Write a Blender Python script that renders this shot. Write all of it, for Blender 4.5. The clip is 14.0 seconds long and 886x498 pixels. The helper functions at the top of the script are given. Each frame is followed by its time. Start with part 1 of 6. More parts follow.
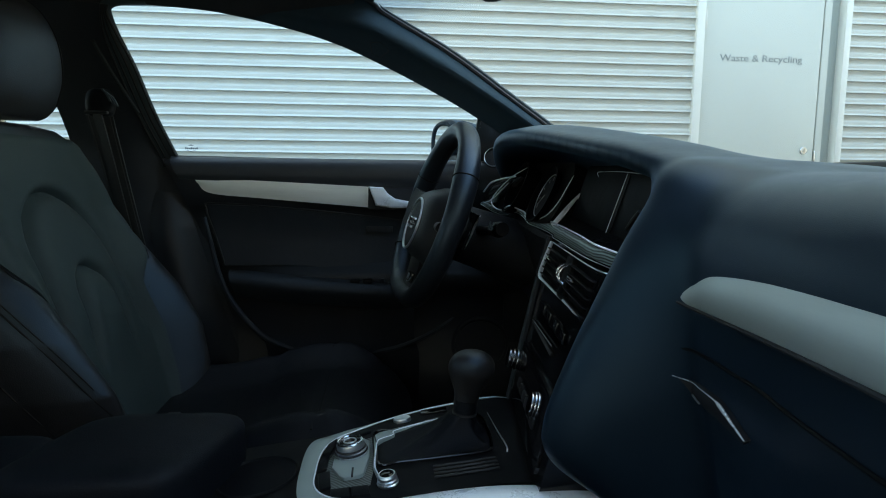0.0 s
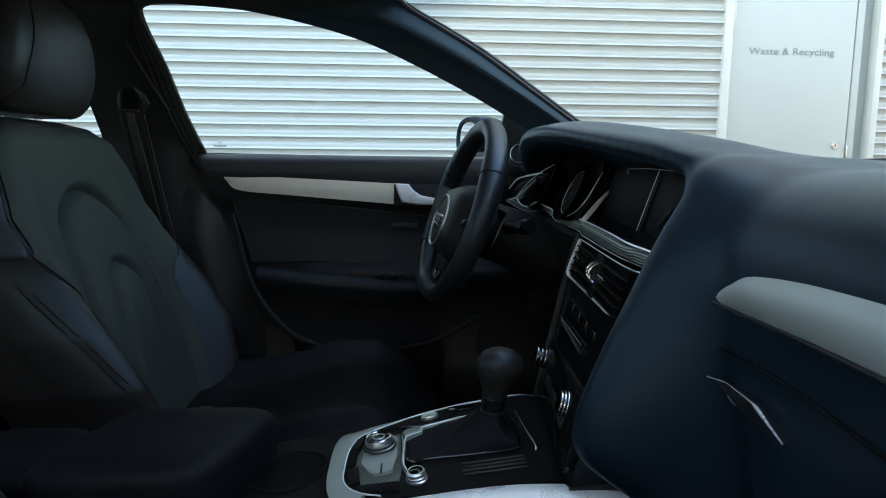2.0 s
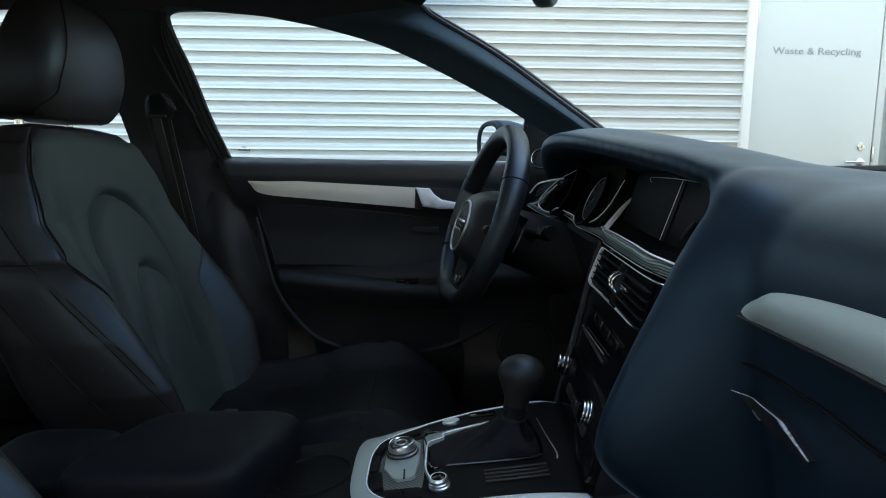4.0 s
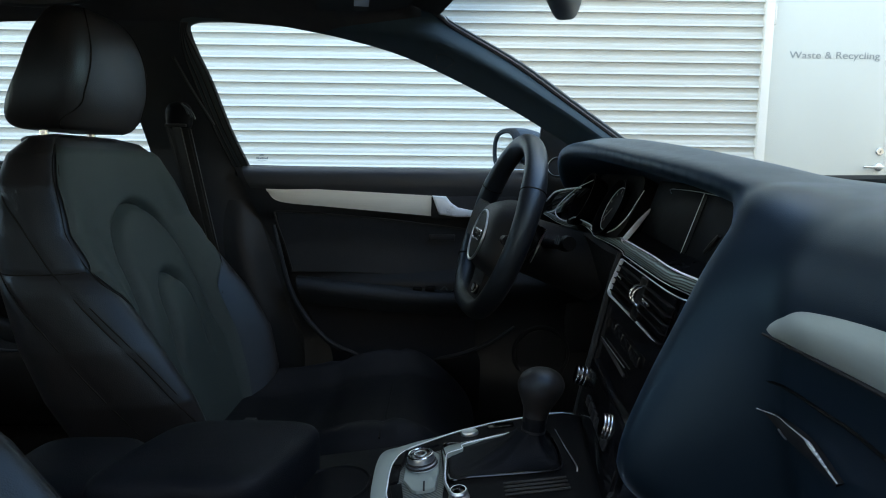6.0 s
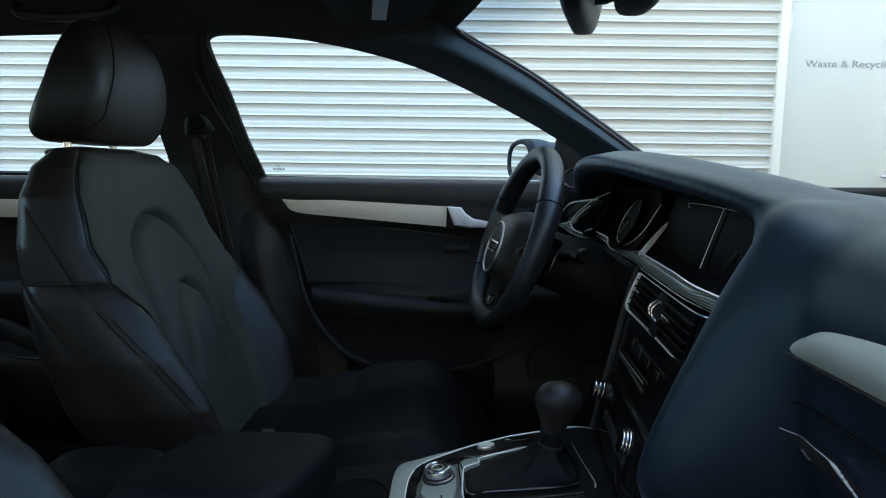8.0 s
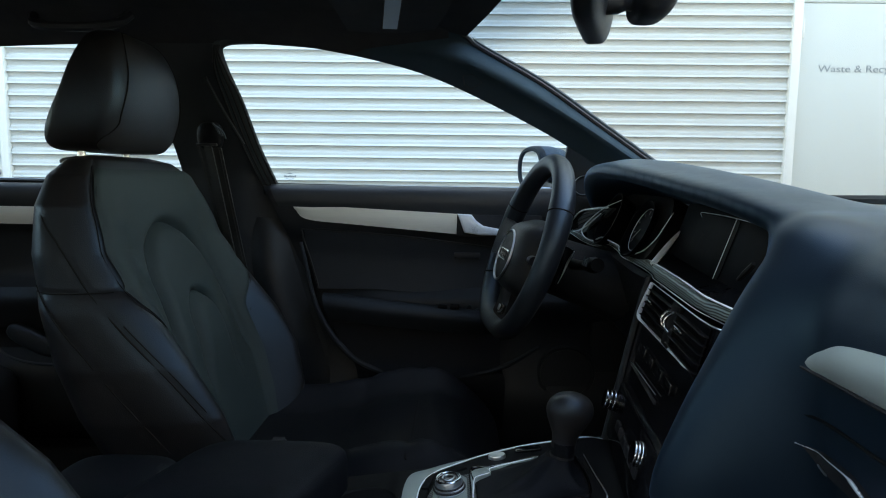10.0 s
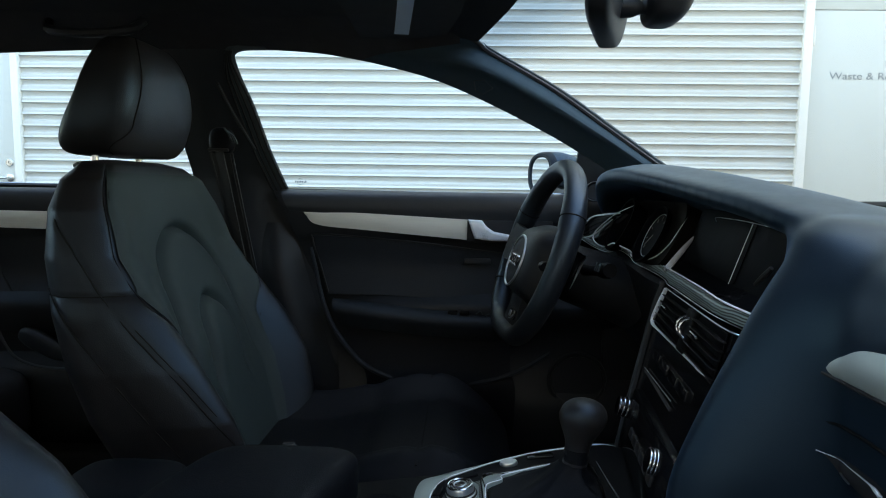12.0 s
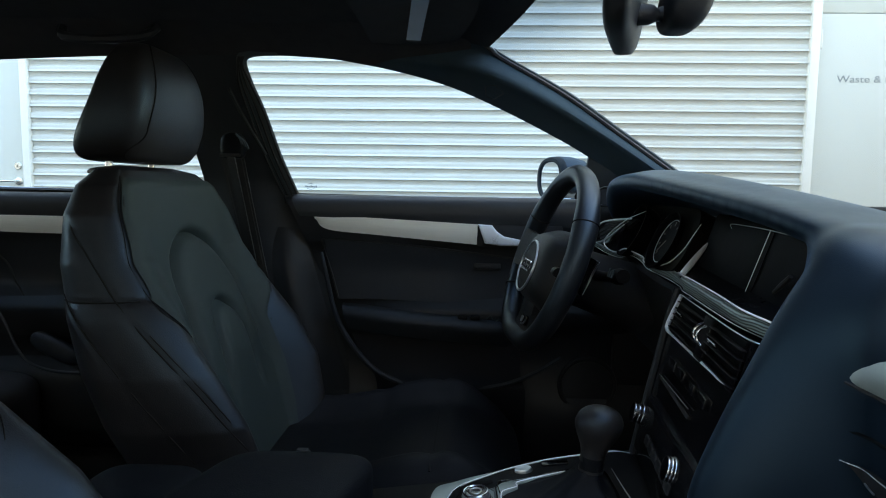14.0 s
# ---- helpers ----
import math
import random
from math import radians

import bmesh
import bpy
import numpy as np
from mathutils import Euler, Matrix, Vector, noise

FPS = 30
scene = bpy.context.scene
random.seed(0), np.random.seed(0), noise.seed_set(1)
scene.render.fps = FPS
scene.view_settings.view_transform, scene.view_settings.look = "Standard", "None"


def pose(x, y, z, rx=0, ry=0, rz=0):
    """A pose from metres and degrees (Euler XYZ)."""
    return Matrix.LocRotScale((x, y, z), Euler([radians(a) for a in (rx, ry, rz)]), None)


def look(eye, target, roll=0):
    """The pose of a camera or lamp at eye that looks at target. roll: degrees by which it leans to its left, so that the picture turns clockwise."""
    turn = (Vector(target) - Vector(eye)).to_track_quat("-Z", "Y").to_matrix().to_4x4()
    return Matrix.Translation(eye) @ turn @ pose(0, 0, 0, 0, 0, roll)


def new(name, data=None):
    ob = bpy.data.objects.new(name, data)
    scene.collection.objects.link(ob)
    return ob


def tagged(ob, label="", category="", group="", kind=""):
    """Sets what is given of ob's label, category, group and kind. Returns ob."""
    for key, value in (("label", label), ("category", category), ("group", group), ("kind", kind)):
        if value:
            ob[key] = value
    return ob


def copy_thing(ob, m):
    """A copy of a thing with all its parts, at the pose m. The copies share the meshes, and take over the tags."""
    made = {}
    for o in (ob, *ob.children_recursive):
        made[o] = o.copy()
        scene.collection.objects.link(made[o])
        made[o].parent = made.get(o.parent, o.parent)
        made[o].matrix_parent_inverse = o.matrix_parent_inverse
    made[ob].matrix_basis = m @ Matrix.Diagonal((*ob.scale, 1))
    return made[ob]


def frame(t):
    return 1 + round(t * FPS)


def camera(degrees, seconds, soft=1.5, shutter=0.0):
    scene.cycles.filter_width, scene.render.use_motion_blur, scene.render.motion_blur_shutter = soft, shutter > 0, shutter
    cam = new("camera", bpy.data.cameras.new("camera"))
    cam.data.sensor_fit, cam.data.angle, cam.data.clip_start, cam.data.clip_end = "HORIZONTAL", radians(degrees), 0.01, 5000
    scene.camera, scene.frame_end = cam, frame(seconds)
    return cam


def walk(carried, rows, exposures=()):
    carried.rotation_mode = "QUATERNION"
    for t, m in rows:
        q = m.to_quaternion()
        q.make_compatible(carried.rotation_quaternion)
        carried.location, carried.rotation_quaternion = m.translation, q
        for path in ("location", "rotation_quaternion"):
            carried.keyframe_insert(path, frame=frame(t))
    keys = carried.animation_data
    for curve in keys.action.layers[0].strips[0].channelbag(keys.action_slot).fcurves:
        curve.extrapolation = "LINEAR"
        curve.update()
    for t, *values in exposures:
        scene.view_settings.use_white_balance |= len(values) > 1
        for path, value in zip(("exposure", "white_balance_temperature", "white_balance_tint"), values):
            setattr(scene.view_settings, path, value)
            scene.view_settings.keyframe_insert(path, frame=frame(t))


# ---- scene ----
cam = camera(71.0, 14.0, soft=1.0)
PATH = [
    (0, (-0.049, -0.722, 0.936), (0.14, 1.254, 0.686), 0.6),
    (0.5, (-0.05, -0.72, 0.935), (0.119, 1.257, 0.681), 0.5),
    (1, (-0.051, -0.719, 0.935), (0.099, 1.259, 0.677), 0.5),
    (1.5, (-0.054, -0.721, 0.937), (0.08, 1.258, 0.675), 0.5),
    (2, (-0.057, -0.721, 0.938), (0.062, 1.258, 0.674), 0.5),
    (2.5, (-0.06, -0.722, 0.942), (0.043, 1.257, 0.675), 0.6),
    (3, (-0.062, -0.724, 0.945), (0.027, 1.256, 0.677), 0.6),
    (5.5, (-0.069, -0.727, 0.957), (-0.039, 1.256, 0.696), 0.6),
    (6, (-0.073, -0.727, 0.96), (-0.05, 1.256, 0.703), 0.6),
    (6.5, (-0.075, -0.728, 0.963), (-0.062, 1.255, 0.71), 0.6),
    (7, (-0.077, -0.729, 0.965), (-0.073, 1.256, 0.718), 0.6),
    (7.5, (-0.08, -0.73, 0.967), (-0.085, 1.256, 0.726), 0.7),
    (8, (-0.081, -0.729, 0.968), (-0.095, 1.257, 0.734), 0.7),
    (10.5, (-0.084, -0.728, 0.974), (-0.135, 1.26, 0.761), 0.7),
    (11, (-0.086, -0.727, 0.972), (-0.142, 1.262, 0.766), 0.7),
    (11.5, (-0.088, -0.727, 0.972), (-0.15, 1.261, 0.77), 0.7),
    (12, (-0.088, -0.725, 0.969), (-0.159, 1.264, 0.774), 0.8),
    (12.5, (-0.09, -0.723, 0.969), (-0.167, 1.267, 0.776), 0.8),
    (13, (-0.095, -0.724, 0.971), (-0.174, 1.265, 0.78), 0.8),
    (13.5, (-0.1, -0.725, 0.972), (-0.18, 1.265, 0.784), 0.8),
    (14, (-0.102, -0.726, 0.974), (-0.186, 1.263, 0.787), 0.8),
]
walk(cam, [(t, look(eye, target, roll)) for t, eye, target, roll in PATH], [(0, 3.06, 7700, -3), (1.5, 3.21, 7900, 2), (3, 3.39, 8000, 5), (14, 3.39, 8000, 5)])

# ---------------------------------------------------------------- light
SKY, SUN = 0.15, 3.0
world = bpy.data.worlds.new("sky")
scene.world = world
world.use_nodes = True
wn = world.node_tree.nodes
sky = wn.new("ShaderNodeTexSky")
sky.sky_type = "NISHITA"
sky.sun_disc = False
sky.sun_elevation = radians(48)
sky.sun_rotation = radians(20)
sky.air_density, sky.dust_density, sky.ozone_density = 1.0, 1.1, 1.6
world.node_tree.links.new(sky.outputs[0], wn["Background"].inputs[0])
wn["Background"].inputs[1].default_value = SKY
sun = new("sun", bpy.data.lights.new("sun", "SUN"))
sun.data.energy, sun.data.angle, sun.data.color = SUN, radians(0.6), (1.0, 0.95, 0.88)
sun.matrix_world = look((1.0, 2.75, 3.2), (0, 0, 0))


# ---------------------------------------------------------------- materials
def material(name, colour, rough=0.5, metal=0.0, vary=0.15, scale=8.0, bump=0.0, bump_scale=400.0, spec=0.5, stretch=(1, 1, 1), coat=0.0, per_object=0.0, bump_dist=0.0006):
    """A principled surface with colour change at two scales, uneven gloss and a fine grain."""
    m = bpy.data.materials.new(name)
    m.use_nodes = True
    nt = m.node_tree
    b = nt.nodes["Principled BSDF"]
    b.inputs["Metallic"].default_value = metal
    b.inputs["Specular IOR Level"].default_value = spec
    b.inputs["Coat Weight"].default_value = coat
    b.inputs["Coat Roughness"].default_value = 0.05
    co = nt.nodes.new("ShaderNodeTexCoord")
    mp = nt.nodes.new("ShaderNodeMapping")
    mp.inputs["Scale"].default_value = stretch
    nt.links.new(co.outputs["Object"], mp.inputs[0])
    big = nt.nodes.new("ShaderNodeTexNoise")
    big.inputs["Scale"].default_value, big.inputs["Detail"].default_value = scale, 4
    small = nt.nodes.new("ShaderNodeTexNoise")
    small.inputs["Scale"].default_value, small.inputs["Detail"].default_value = scale * 14, 3
    for n in (big, small):
        nt.links.new(mp.outputs[0], n.inputs["Vector"])
    add = nt.nodes.new("ShaderNodeMath")
    add.operation = "MULTIPLY_ADD"
    add.inputs[1].default_value = 0.4
    nt.links.new(small.outputs[0], add.inputs[0])
    nt.links.new(big.outputs[0], add.inputs[2])
    ramp = nt.nodes.new("ShaderNodeMapRange")
    ramp.inputs["From Min"].default_value, ramp.inputs["From Max"].default_value = 0.4, 1.0
    ramp.inputs["To Min"].default_value, ramp.inputs["To Max"].default_value = 1 - vary, 1 + vary
    nt.links.new(add.outputs[0], ramp.inputs["Value"])
    fac = ramp.outputs[0]
    if per_object:
        info = nt.nodes.new("ShaderNodeObjectInfo")
        r2 = nt.nodes.new("ShaderNodeMapRange")
        r2.inputs["To Min"].default_value, r2.inputs["To Max"].default_value = 1 - per_object, 1 + per_object
        nt.links.new(info.outputs["Random"], r2.inputs["Value"])
        mul = nt.nodes.new("ShaderNodeMath")
        mul.operation = "MULTIPLY"
        nt.links.new(fac, mul.inputs[0]), nt.links.new(r2.outputs[0], mul.inputs[1])
        fac = mul.outputs[0]
    vm = nt.nodes.new("ShaderNodeVectorMath")
    vm.operation = "SCALE"
    vm.inputs[0].default_value = colour
    nt.links.new(fac, vm.inputs["Scale"])
    nt.links.new(vm.outputs[0], b.inputs["Base Color"])
    rr = nt.nodes.new("ShaderNodeMapRange")
    rr.inputs["From Min"].default_value, rr.inputs["From Max"].default_value = 0.4, 1.0
    rr.inputs["To Min"].default_value, rr.inputs["To Max"].default_value = max(0.02, rough - (0.02 if metal > 0.5 else 0.07)), min(1, rough + (0.02 if metal > 0.5 else 0.07))
    nt.links.new(add.outputs[0], rr.inputs["Value"])
    nt.links.new(rr.outputs[0], b.inputs["Roughness"])
    if bump:
        g = nt.nodes.new("ShaderNodeTexVoronoi")
        g.inputs["Scale"].default_value = bump_scale
        nt.links.new(co.outputs["Object"], g.inputs["Vector"])
        bp = nt.nodes.new("ShaderNodeBump")
        bp.inputs["Strength"].default_value, bp.inputs["Distance"].default_value = bump, bump_dist
        nt.links.new(g.outputs["Distance"], bp.inputs["Height"])
        nt.links.new(bp.outputs[0], b.inputs["Normal"])
    return m


def glass(name, tint=(0.96, 0.985, 0.98)):
    """Thin clear pane: lets light through, with a gloss that grows towards grazing views."""
    m = bpy.data.materials.new(name)
    m.use_nodes = True
    nt = m.node_tree
    nt.nodes.remove(nt.nodes["Principled BSDF"])
    tr, gl = nt.nodes.new("ShaderNodeBsdfTransparent"), nt.nodes.new("ShaderNodeBsdfGlossy")
    mx, lw = nt.nodes.new("ShaderNodeMixShader"), nt.nodes.new("ShaderNodeLayerWeight")
    po, ma = nt.nodes.new("ShaderNodeMath"), nt.nodes.new("ShaderNodeMath")
    po.operation, ma.operation = "POWER", "MULTIPLY_ADD"
    po.inputs[1].default_value, ma.inputs[1].default_value, ma.inputs[2].default_value = 5.0, 0.5, 0.012
    lw.inputs["Blend"].default_value = 0.5
    tr.inputs[0].default_value = (*tint, 1)
    gl.inputs["Roughness"].default_value = 0.02
    nt.links.new(lw.outputs["Facing"], po.inputs[0])
    nt.links.new(po.outputs[0], ma.inputs[0])
    nt.links.new(ma.outputs[0], mx.inputs[0])
    nt.links.new(tr.outputs[0], mx.inputs[1])
    nt.links.new(gl.outputs[0], mx.inputs[2])
    nt.links.new(mx.outputs[0], nt.nodes["Material Output"].inputs[0])
    return m


def shaded_glass(name):
    """Window glass with a grey-blue band that fades out below the roof edge."""
    m = glass(name)
    nt = m.node_tree
    tr = [n for n in nt.nodes if n.type == "BSDF_TRANSPARENT"][0]
    co, sp, mr = nt.nodes.new("ShaderNodeTexCoord"), nt.nodes.new("ShaderNodeSeparateXYZ"), nt.nodes.new("ShaderNodeMapRange")
    mr.interpolation_type = "SMOOTHSTEP"
    mr.inputs["From Min"].default_value, mr.inputs["From Max"].default_value = 1.205, 1.28
    cr = nt.nodes.new("ShaderNodeValToRGB")
    cr.color_ramp.elements[0].color, cr.color_ramp.elements[1].color = (0.985, 0.97, 0.935, 1), (0.66, 0.71, 0.74, 1)
    nt.links.new(co.outputs["Object"], sp.inputs[0])
    nt.links.new(sp.outputs["Z"], mr.inputs["Value"])
    nt.links.new(mr.outputs[0], cr.inputs[0])
    nt.links.new(cr.outputs[0], tr.inputs[0])
    return m


def wave_inlay(name, dark, light, scale, way="Z"):
    """Brushed metal inlay with fine wavy lines, like grained veneer."""
    m = material(name, light, 0.36, 0.1, 0.1, 20)
    nt = m.node_tree
    b = nt.nodes["Principled BSDF"]
    co = nt.nodes.new("ShaderNodeTexCoord")
    wv = nt.nodes.new("ShaderNodeTexWave")
    wv.wave_type, wv.bands_direction = "BANDS", way
    wv.inputs["Scale"].default_value, wv.inputs["Distortion"].default_value = scale, 3
    wv.inputs["Detail"].default_value, wv.inputs["Detail Scale"].default_value = 1, 0.5
    nt.links.new(co.outputs["Object"], wv.inputs["Vector"])
    cr = nt.nodes.new("ShaderNodeValToRGB")
    cr.color_ramp.elements[0].color, cr.color_ramp.elements[1].color = (*dark, 1), (*light, 1)
    nt.links.new(wv.outputs["Fac"], cr.inputs[0])
    nt.links.new(cr.outputs[0], b.inputs["Base Color"])
    return m


# black plastic; blue gloss tint and sheen stand in for blue sky light
DASH = material("soft_dash_plastic", (0.0043, 0.0086, 0.0140), 0.41, 0, 0.2, 6, 0.10, 1400, 0.62)
DASH.node_tree.nodes["Principled BSDF"].inputs["Specular Tint"].default_value = (0.42, 0.72, 1.0, 1)
for key, value in (("Sheen Weight", 0.12), ("Sheen Roughness", 0.32), ("Sheen Tint", (0.26, 0.58, 1.0, 1))):
    DASH.node_tree.nodes["Principled BSDF"].inputs[key].default_value = value
TRIM = material("black_hard_plastic", (0.0172, 0.0190, 0.0215), 0.46, 0, 0.2, 9, 0.25, 1100, 0.3)
PILLAR_TRIM = material("dark_pillar_plastic", (0.022, 0.026, 0.030), 0.6, 0, 0.2, 9, 0.25, 1100, 0.3)
SLAT = material("black_vent_slat", (0.0050, 0.0052, 0.0056), 0.5, 0, 0.1, 30, 0, 1, 0.12)
# blue gloss tint puts the sky's colour into the leather's highlights
LEATHER = material("black_leather", (0.0190, 0.0160, 0.0145), 0.46, 0, 0.25, 7, 0.25, 620, 0.46)
LEATHER.node_tree.nodes["Principled BSDF"].inputs["Specular Tint"].default_value = (0.46, 0.74, 1.0, 1)
PERFORATED = material("black_seat_centre_leather", (0.030, 0.042, 0.041), 0.68, 0, 0.2, 7, 0.3, 700, 0.3)
# sky blue is put into this leather's gloss as well
WHEEL_LEATHER = material("steering_wheel_leather", (0.0125, 0.0140, 0.0165), 0.38, 0, 0.2, 12, 0.3, 700, 0.7)
WHEEL_LEATHER.node_tree.nodes["Principled BSDF"].inputs["Specular Tint"].default_value = (0.55, 0.78, 1.0, 1)
# matte leather copy, darkened for the shade low in the cabin
SHADE_LEATHER = material("shaded_matte_leather", (0.0031, 0.0043, 0.0070), 0.62, 0, 0.3, 7, 0.4, 620, 0.18)
DOORTRIM = material("black_door_leather", (0.0200, 0.0245, 0.0300), 0.55, 0, 0.2, 8, 0.4, 620, 0.25)
ROLL = material("soft_door_roll", (0.026, 0.030, 0.034), 0.45, 0, 0.2, 8, 0.15, 1300, 0.5)
THREAD = material("seam_thread", (0.0150, 0.0145, 0.0145), 0.8, 0, 0.1, 40, 0, 1, 0.1)
CARPET = material("black_carpet", (0.028, 0.028, 0.030), 0.95, 0, 0.3, 30, 0.8, 600, 0.1)
HEADLINER = material("black_headliner_cloth", (0.050, 0.049, 0.050), 0.95, 0, 0.15, 30, 0.4, 900, 0.1)
PILLAR = material("black_pillar_cloth", (0.030, 0.053, 0.068), 0.85, 0, 0.15, 30, 0.4, 900, 0.25)
GLOSS = material("piano_black", (0.006, 0.006, 0.007), 0.12, 0, 0.1, 20, 0, 1, 0.5)
RUBBER = material("black_rubber", (0.012, 0.012, 0.012), 0.6, 0, 0.2, 20)
BELT = material("belt_webbing", (0.036, 0.037, 0.036), 0.75, 0, 0.2, 60, 0.5, 900, 0.2, (1, 1, 0.2))
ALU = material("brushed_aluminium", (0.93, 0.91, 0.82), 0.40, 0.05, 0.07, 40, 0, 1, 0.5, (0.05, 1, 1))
FRAME = material("satin_frame_metal", (0.29, 0.34, 0.33), 0.38, 0.3, 0.05, 40, 0, 1, 0.5, (0.2, 1, 1))
BRIGHT = material("bright_trim_metal", (0.78, 0.81, 0.84), 0.28, 0.55, 0.03, 30)
BAND = material("grey_window_frame", (0.040, 0.054, 0.060), 0.5, 0, 0.15, 20, 0.2, 900, 0.4)
# same aluminium as the doors; less light on the dashboard put into the colour
ALU_PAD = material("shaded_aluminium", (0.45, 0.515, 0.495), 0.42, 0.35, 0.07, 40, 0, 1, 0.5, (1, 0.05, 1))
CONSOLE = material("console_plastic", (0.0046, 0.0052, 0.0063), 0.55, 0, 0.2, 9, 0.25, 1100, 0.09)
LATCH = material("dark_latch_metal", (0.024, 0.024, 0.025), 0.4, 0.1, 0.1, 30)
PALE = material("pale_satin_silver", (0.88, 0.92, 0.97), 0.30, 0.15, 0.03, 30)
CHROME = material("chrome", (0.86, 0.88, 0.90), 0.22, 1.0, 0.02, 30)
# white without metal: the chrome's bright reflection is put into the colour
WHITE_CHROME = material("white_chrome_glint", (0.94, 0.97, 1.0), 0.24, 0.0, 0.02, 30, 0, 1, 1.0)
SATIN = material("satin_chrome", (0.74, 0.77, 0.80), 0.36, 1.0, 0.03, 30)
SCREEN = material("screen_glass", (0.0060, 0.0064, 0.0078), 0.32, 0, 0.05, 5, 0, 1, 0.012)
INLAY = wave_inlay("wavy_inlay", (0.014, 0.018, 0.018), (0.27, 0.345, 0.325), 120)
INLAY_DARK = wave_inlay("dark_wavy_inlay", (0.008, 0.009, 0.010), (0.10, 0.115, 0.11), 120, "DIAGONAL")
NEEDLE = material("dial_white", (0.22, 0.20, 0.18), 0.5, 0, 0.1, 30)
DIAL = material("dial_black", (0.011, 0.010, 0.010), 0.5, 0, 0.1, 30, 0, 1, 0.04)
STICKER = material("visor_sticker", (0.11, 0.15, 0.22), 0.4, 0, 0.1, 60)
PAINT = material("car_paint", (0.42, 0.52, 0.62), 0.25, 0.35, 0.06, 4, 0, 1, 0.5, (1, 1, 1), 0.8)
CAP = material("blue_grey_mirror_paint", (0.030, 0.052, 0.075), 0.5, 0.0, 0.06, 6, 0, 1, 0.15)
BEZEL = material("blue_grey_bezel", (0.009, 0.0145, 0.020), 0.55, 0, 0.1, 20, 0, 1, 0.15)
MIRROR = material("mirror_glass", (0.85, 0.87, 0.88), 0.01, 1.0, 0.01, 5)
GLASS = glass("window_glass")
SHADED = shaded_glass("windscreen_glass")
ETCH = material("etched_mark", (0.10, 0.12, 0.14), 0.6, 0, 0.1, 50)
CLAD = material("coated_cladding", (0.615, 0.605, 0.550), 0.40, 0.0, 0.05, 1.2, 0, 1, 0.5, (0.25, 1, 1), 0, 0.03)
FLASH = material("white_flashing", (0.80, 0.76, 0.68), 0.4, 0, 0.05, 2)
DOORPAINT = material("grey_door_paint", (0.61, 0.60, 0.53), 0.45, 0, 0.05, 1.5, 0.06, 300)
JAMB = material("grey_door_frame", (0.37, 0.40, 0.37), 0.45, 0, 0.06, 3)
LETTER = material("grey_lettering", (0.26, 0.275, 0.27), 0.5, 0, 0.1, 20)
STEEL = material("brushed_steel", (0.70, 0.71, 0.70), 0.25, 1.0, 0.05, 40)
GAP = material("dark_gap", (0.02, 0.02, 0.022), 0.8, 0, 0.2, 20)
ASPHALT = material("asphalt", (0.055, 0.054, 0.052), 0.9, 0, 0.3, 1.5, 0.8, 90, 0.3, (1, 1, 1), 0, 0, 0.004)
CONCRETE = material("concrete", (0.34, 0.33, 0.31), 0.85, 0, 0.2, 2, 0.3, 60, 0.3)
# grey set by how much light the unseen south wall throws back
FILL_WALL = material("grey_fill_wall", (0.140, 0.147, 0.155), 0.85, 0, 0.3, 2, 0.5, 14, 0.3, (1, 1, 3), 0, 0, 0.01)
TYRE = material("tyre_rubber", (0.016, 0.016, 0.016), 0.8, 0, 0.2, 20)


# ---------------------------------------------------------------- builders
def thing(name, label, category, group="", kind=""):
    return tagged(new(name), label, category, group, kind)


def part(name, bm, mat, parent=None, label="", smooth=True):
    """Links a bmesh as one mesh object, under a thing or a part."""
    me = bpy.data.meshes.new(name)
    bmesh.ops.recalc_face_normals(bm, faces=bm.faces)
    for f in bm.faces:
        f.smooth = smooth
    bm.to_mesh(me)
    bm.free()
    me.materials.append(mat)
    ob = new(name, me)
    if smooth:
        me.set_sharp_from_angle(angle=radians(38))
    if parent:
        ob.parent = parent
        base = parent
        while base.parent:
            base = base.parent
        if base != parent or parent.location.length:
            ob.matrix_parent_inverse = parent.matrix_basis.inverted()
    if label:
        ob["label"] = label
    return ob


def box(x0, x1, y0, y1, z0, z1, bevel=0.0, seg=2, m=None):
    bm = bmesh.new()
    bmesh.ops.create_cube(bm, size=1, matrix=Matrix.Translation(((x0 + x1) / 2, (y0 + y1) / 2, (z0 + z1) / 2)) @ Matrix.Diagonal((x1 - x0, y1 - y0, z1 - z0, 1)))
    if bevel:
        bmesh.ops.bevel(bm, geom=list(bm.edges), offset=bevel, segments=seg, affect="EDGES", profile=0.5)
    if m is not None:
        bm.transform(m)
    return bm


def spline(points, n, closed=False):
    """n points along a smooth curve through the given ones."""
    p = np.array(points, float)
    k = len(p)
    out = []
    spans = k if closed else k - 1
    for i in range(n):
        s = i * spans / (n if closed else n - 1)
        j = min(int(s), spans - 1)
        u = s - j
        if closed:
            a, b, c, d = (p[(j + q) % k] for q in (-1, 0, 1, 2))
        else:
            b, c = p[j], p[j + 1]
            a = p[j - 1] if j else 2 * b - c
            d = p[j + 2] if j + 2 < k else 2 * c - b
        out.append(0.5 * (2 * b + (c - a) * u + (2 * a - 5 * b + 4 * c - d) * u * u + (3 * b - a - 3 * c + d) * u ** 3))
    return np.array(out)


def patch(ctrl, nu, nv):
    """A smooth grid of points through a net of control points (rows of points)."""
    rows = [spline(r, nv) for r in ctrl]
    return np.array([spline([r[j] for r in rows], nu) for j in range(nv)]).transpose(1, 0, 2)


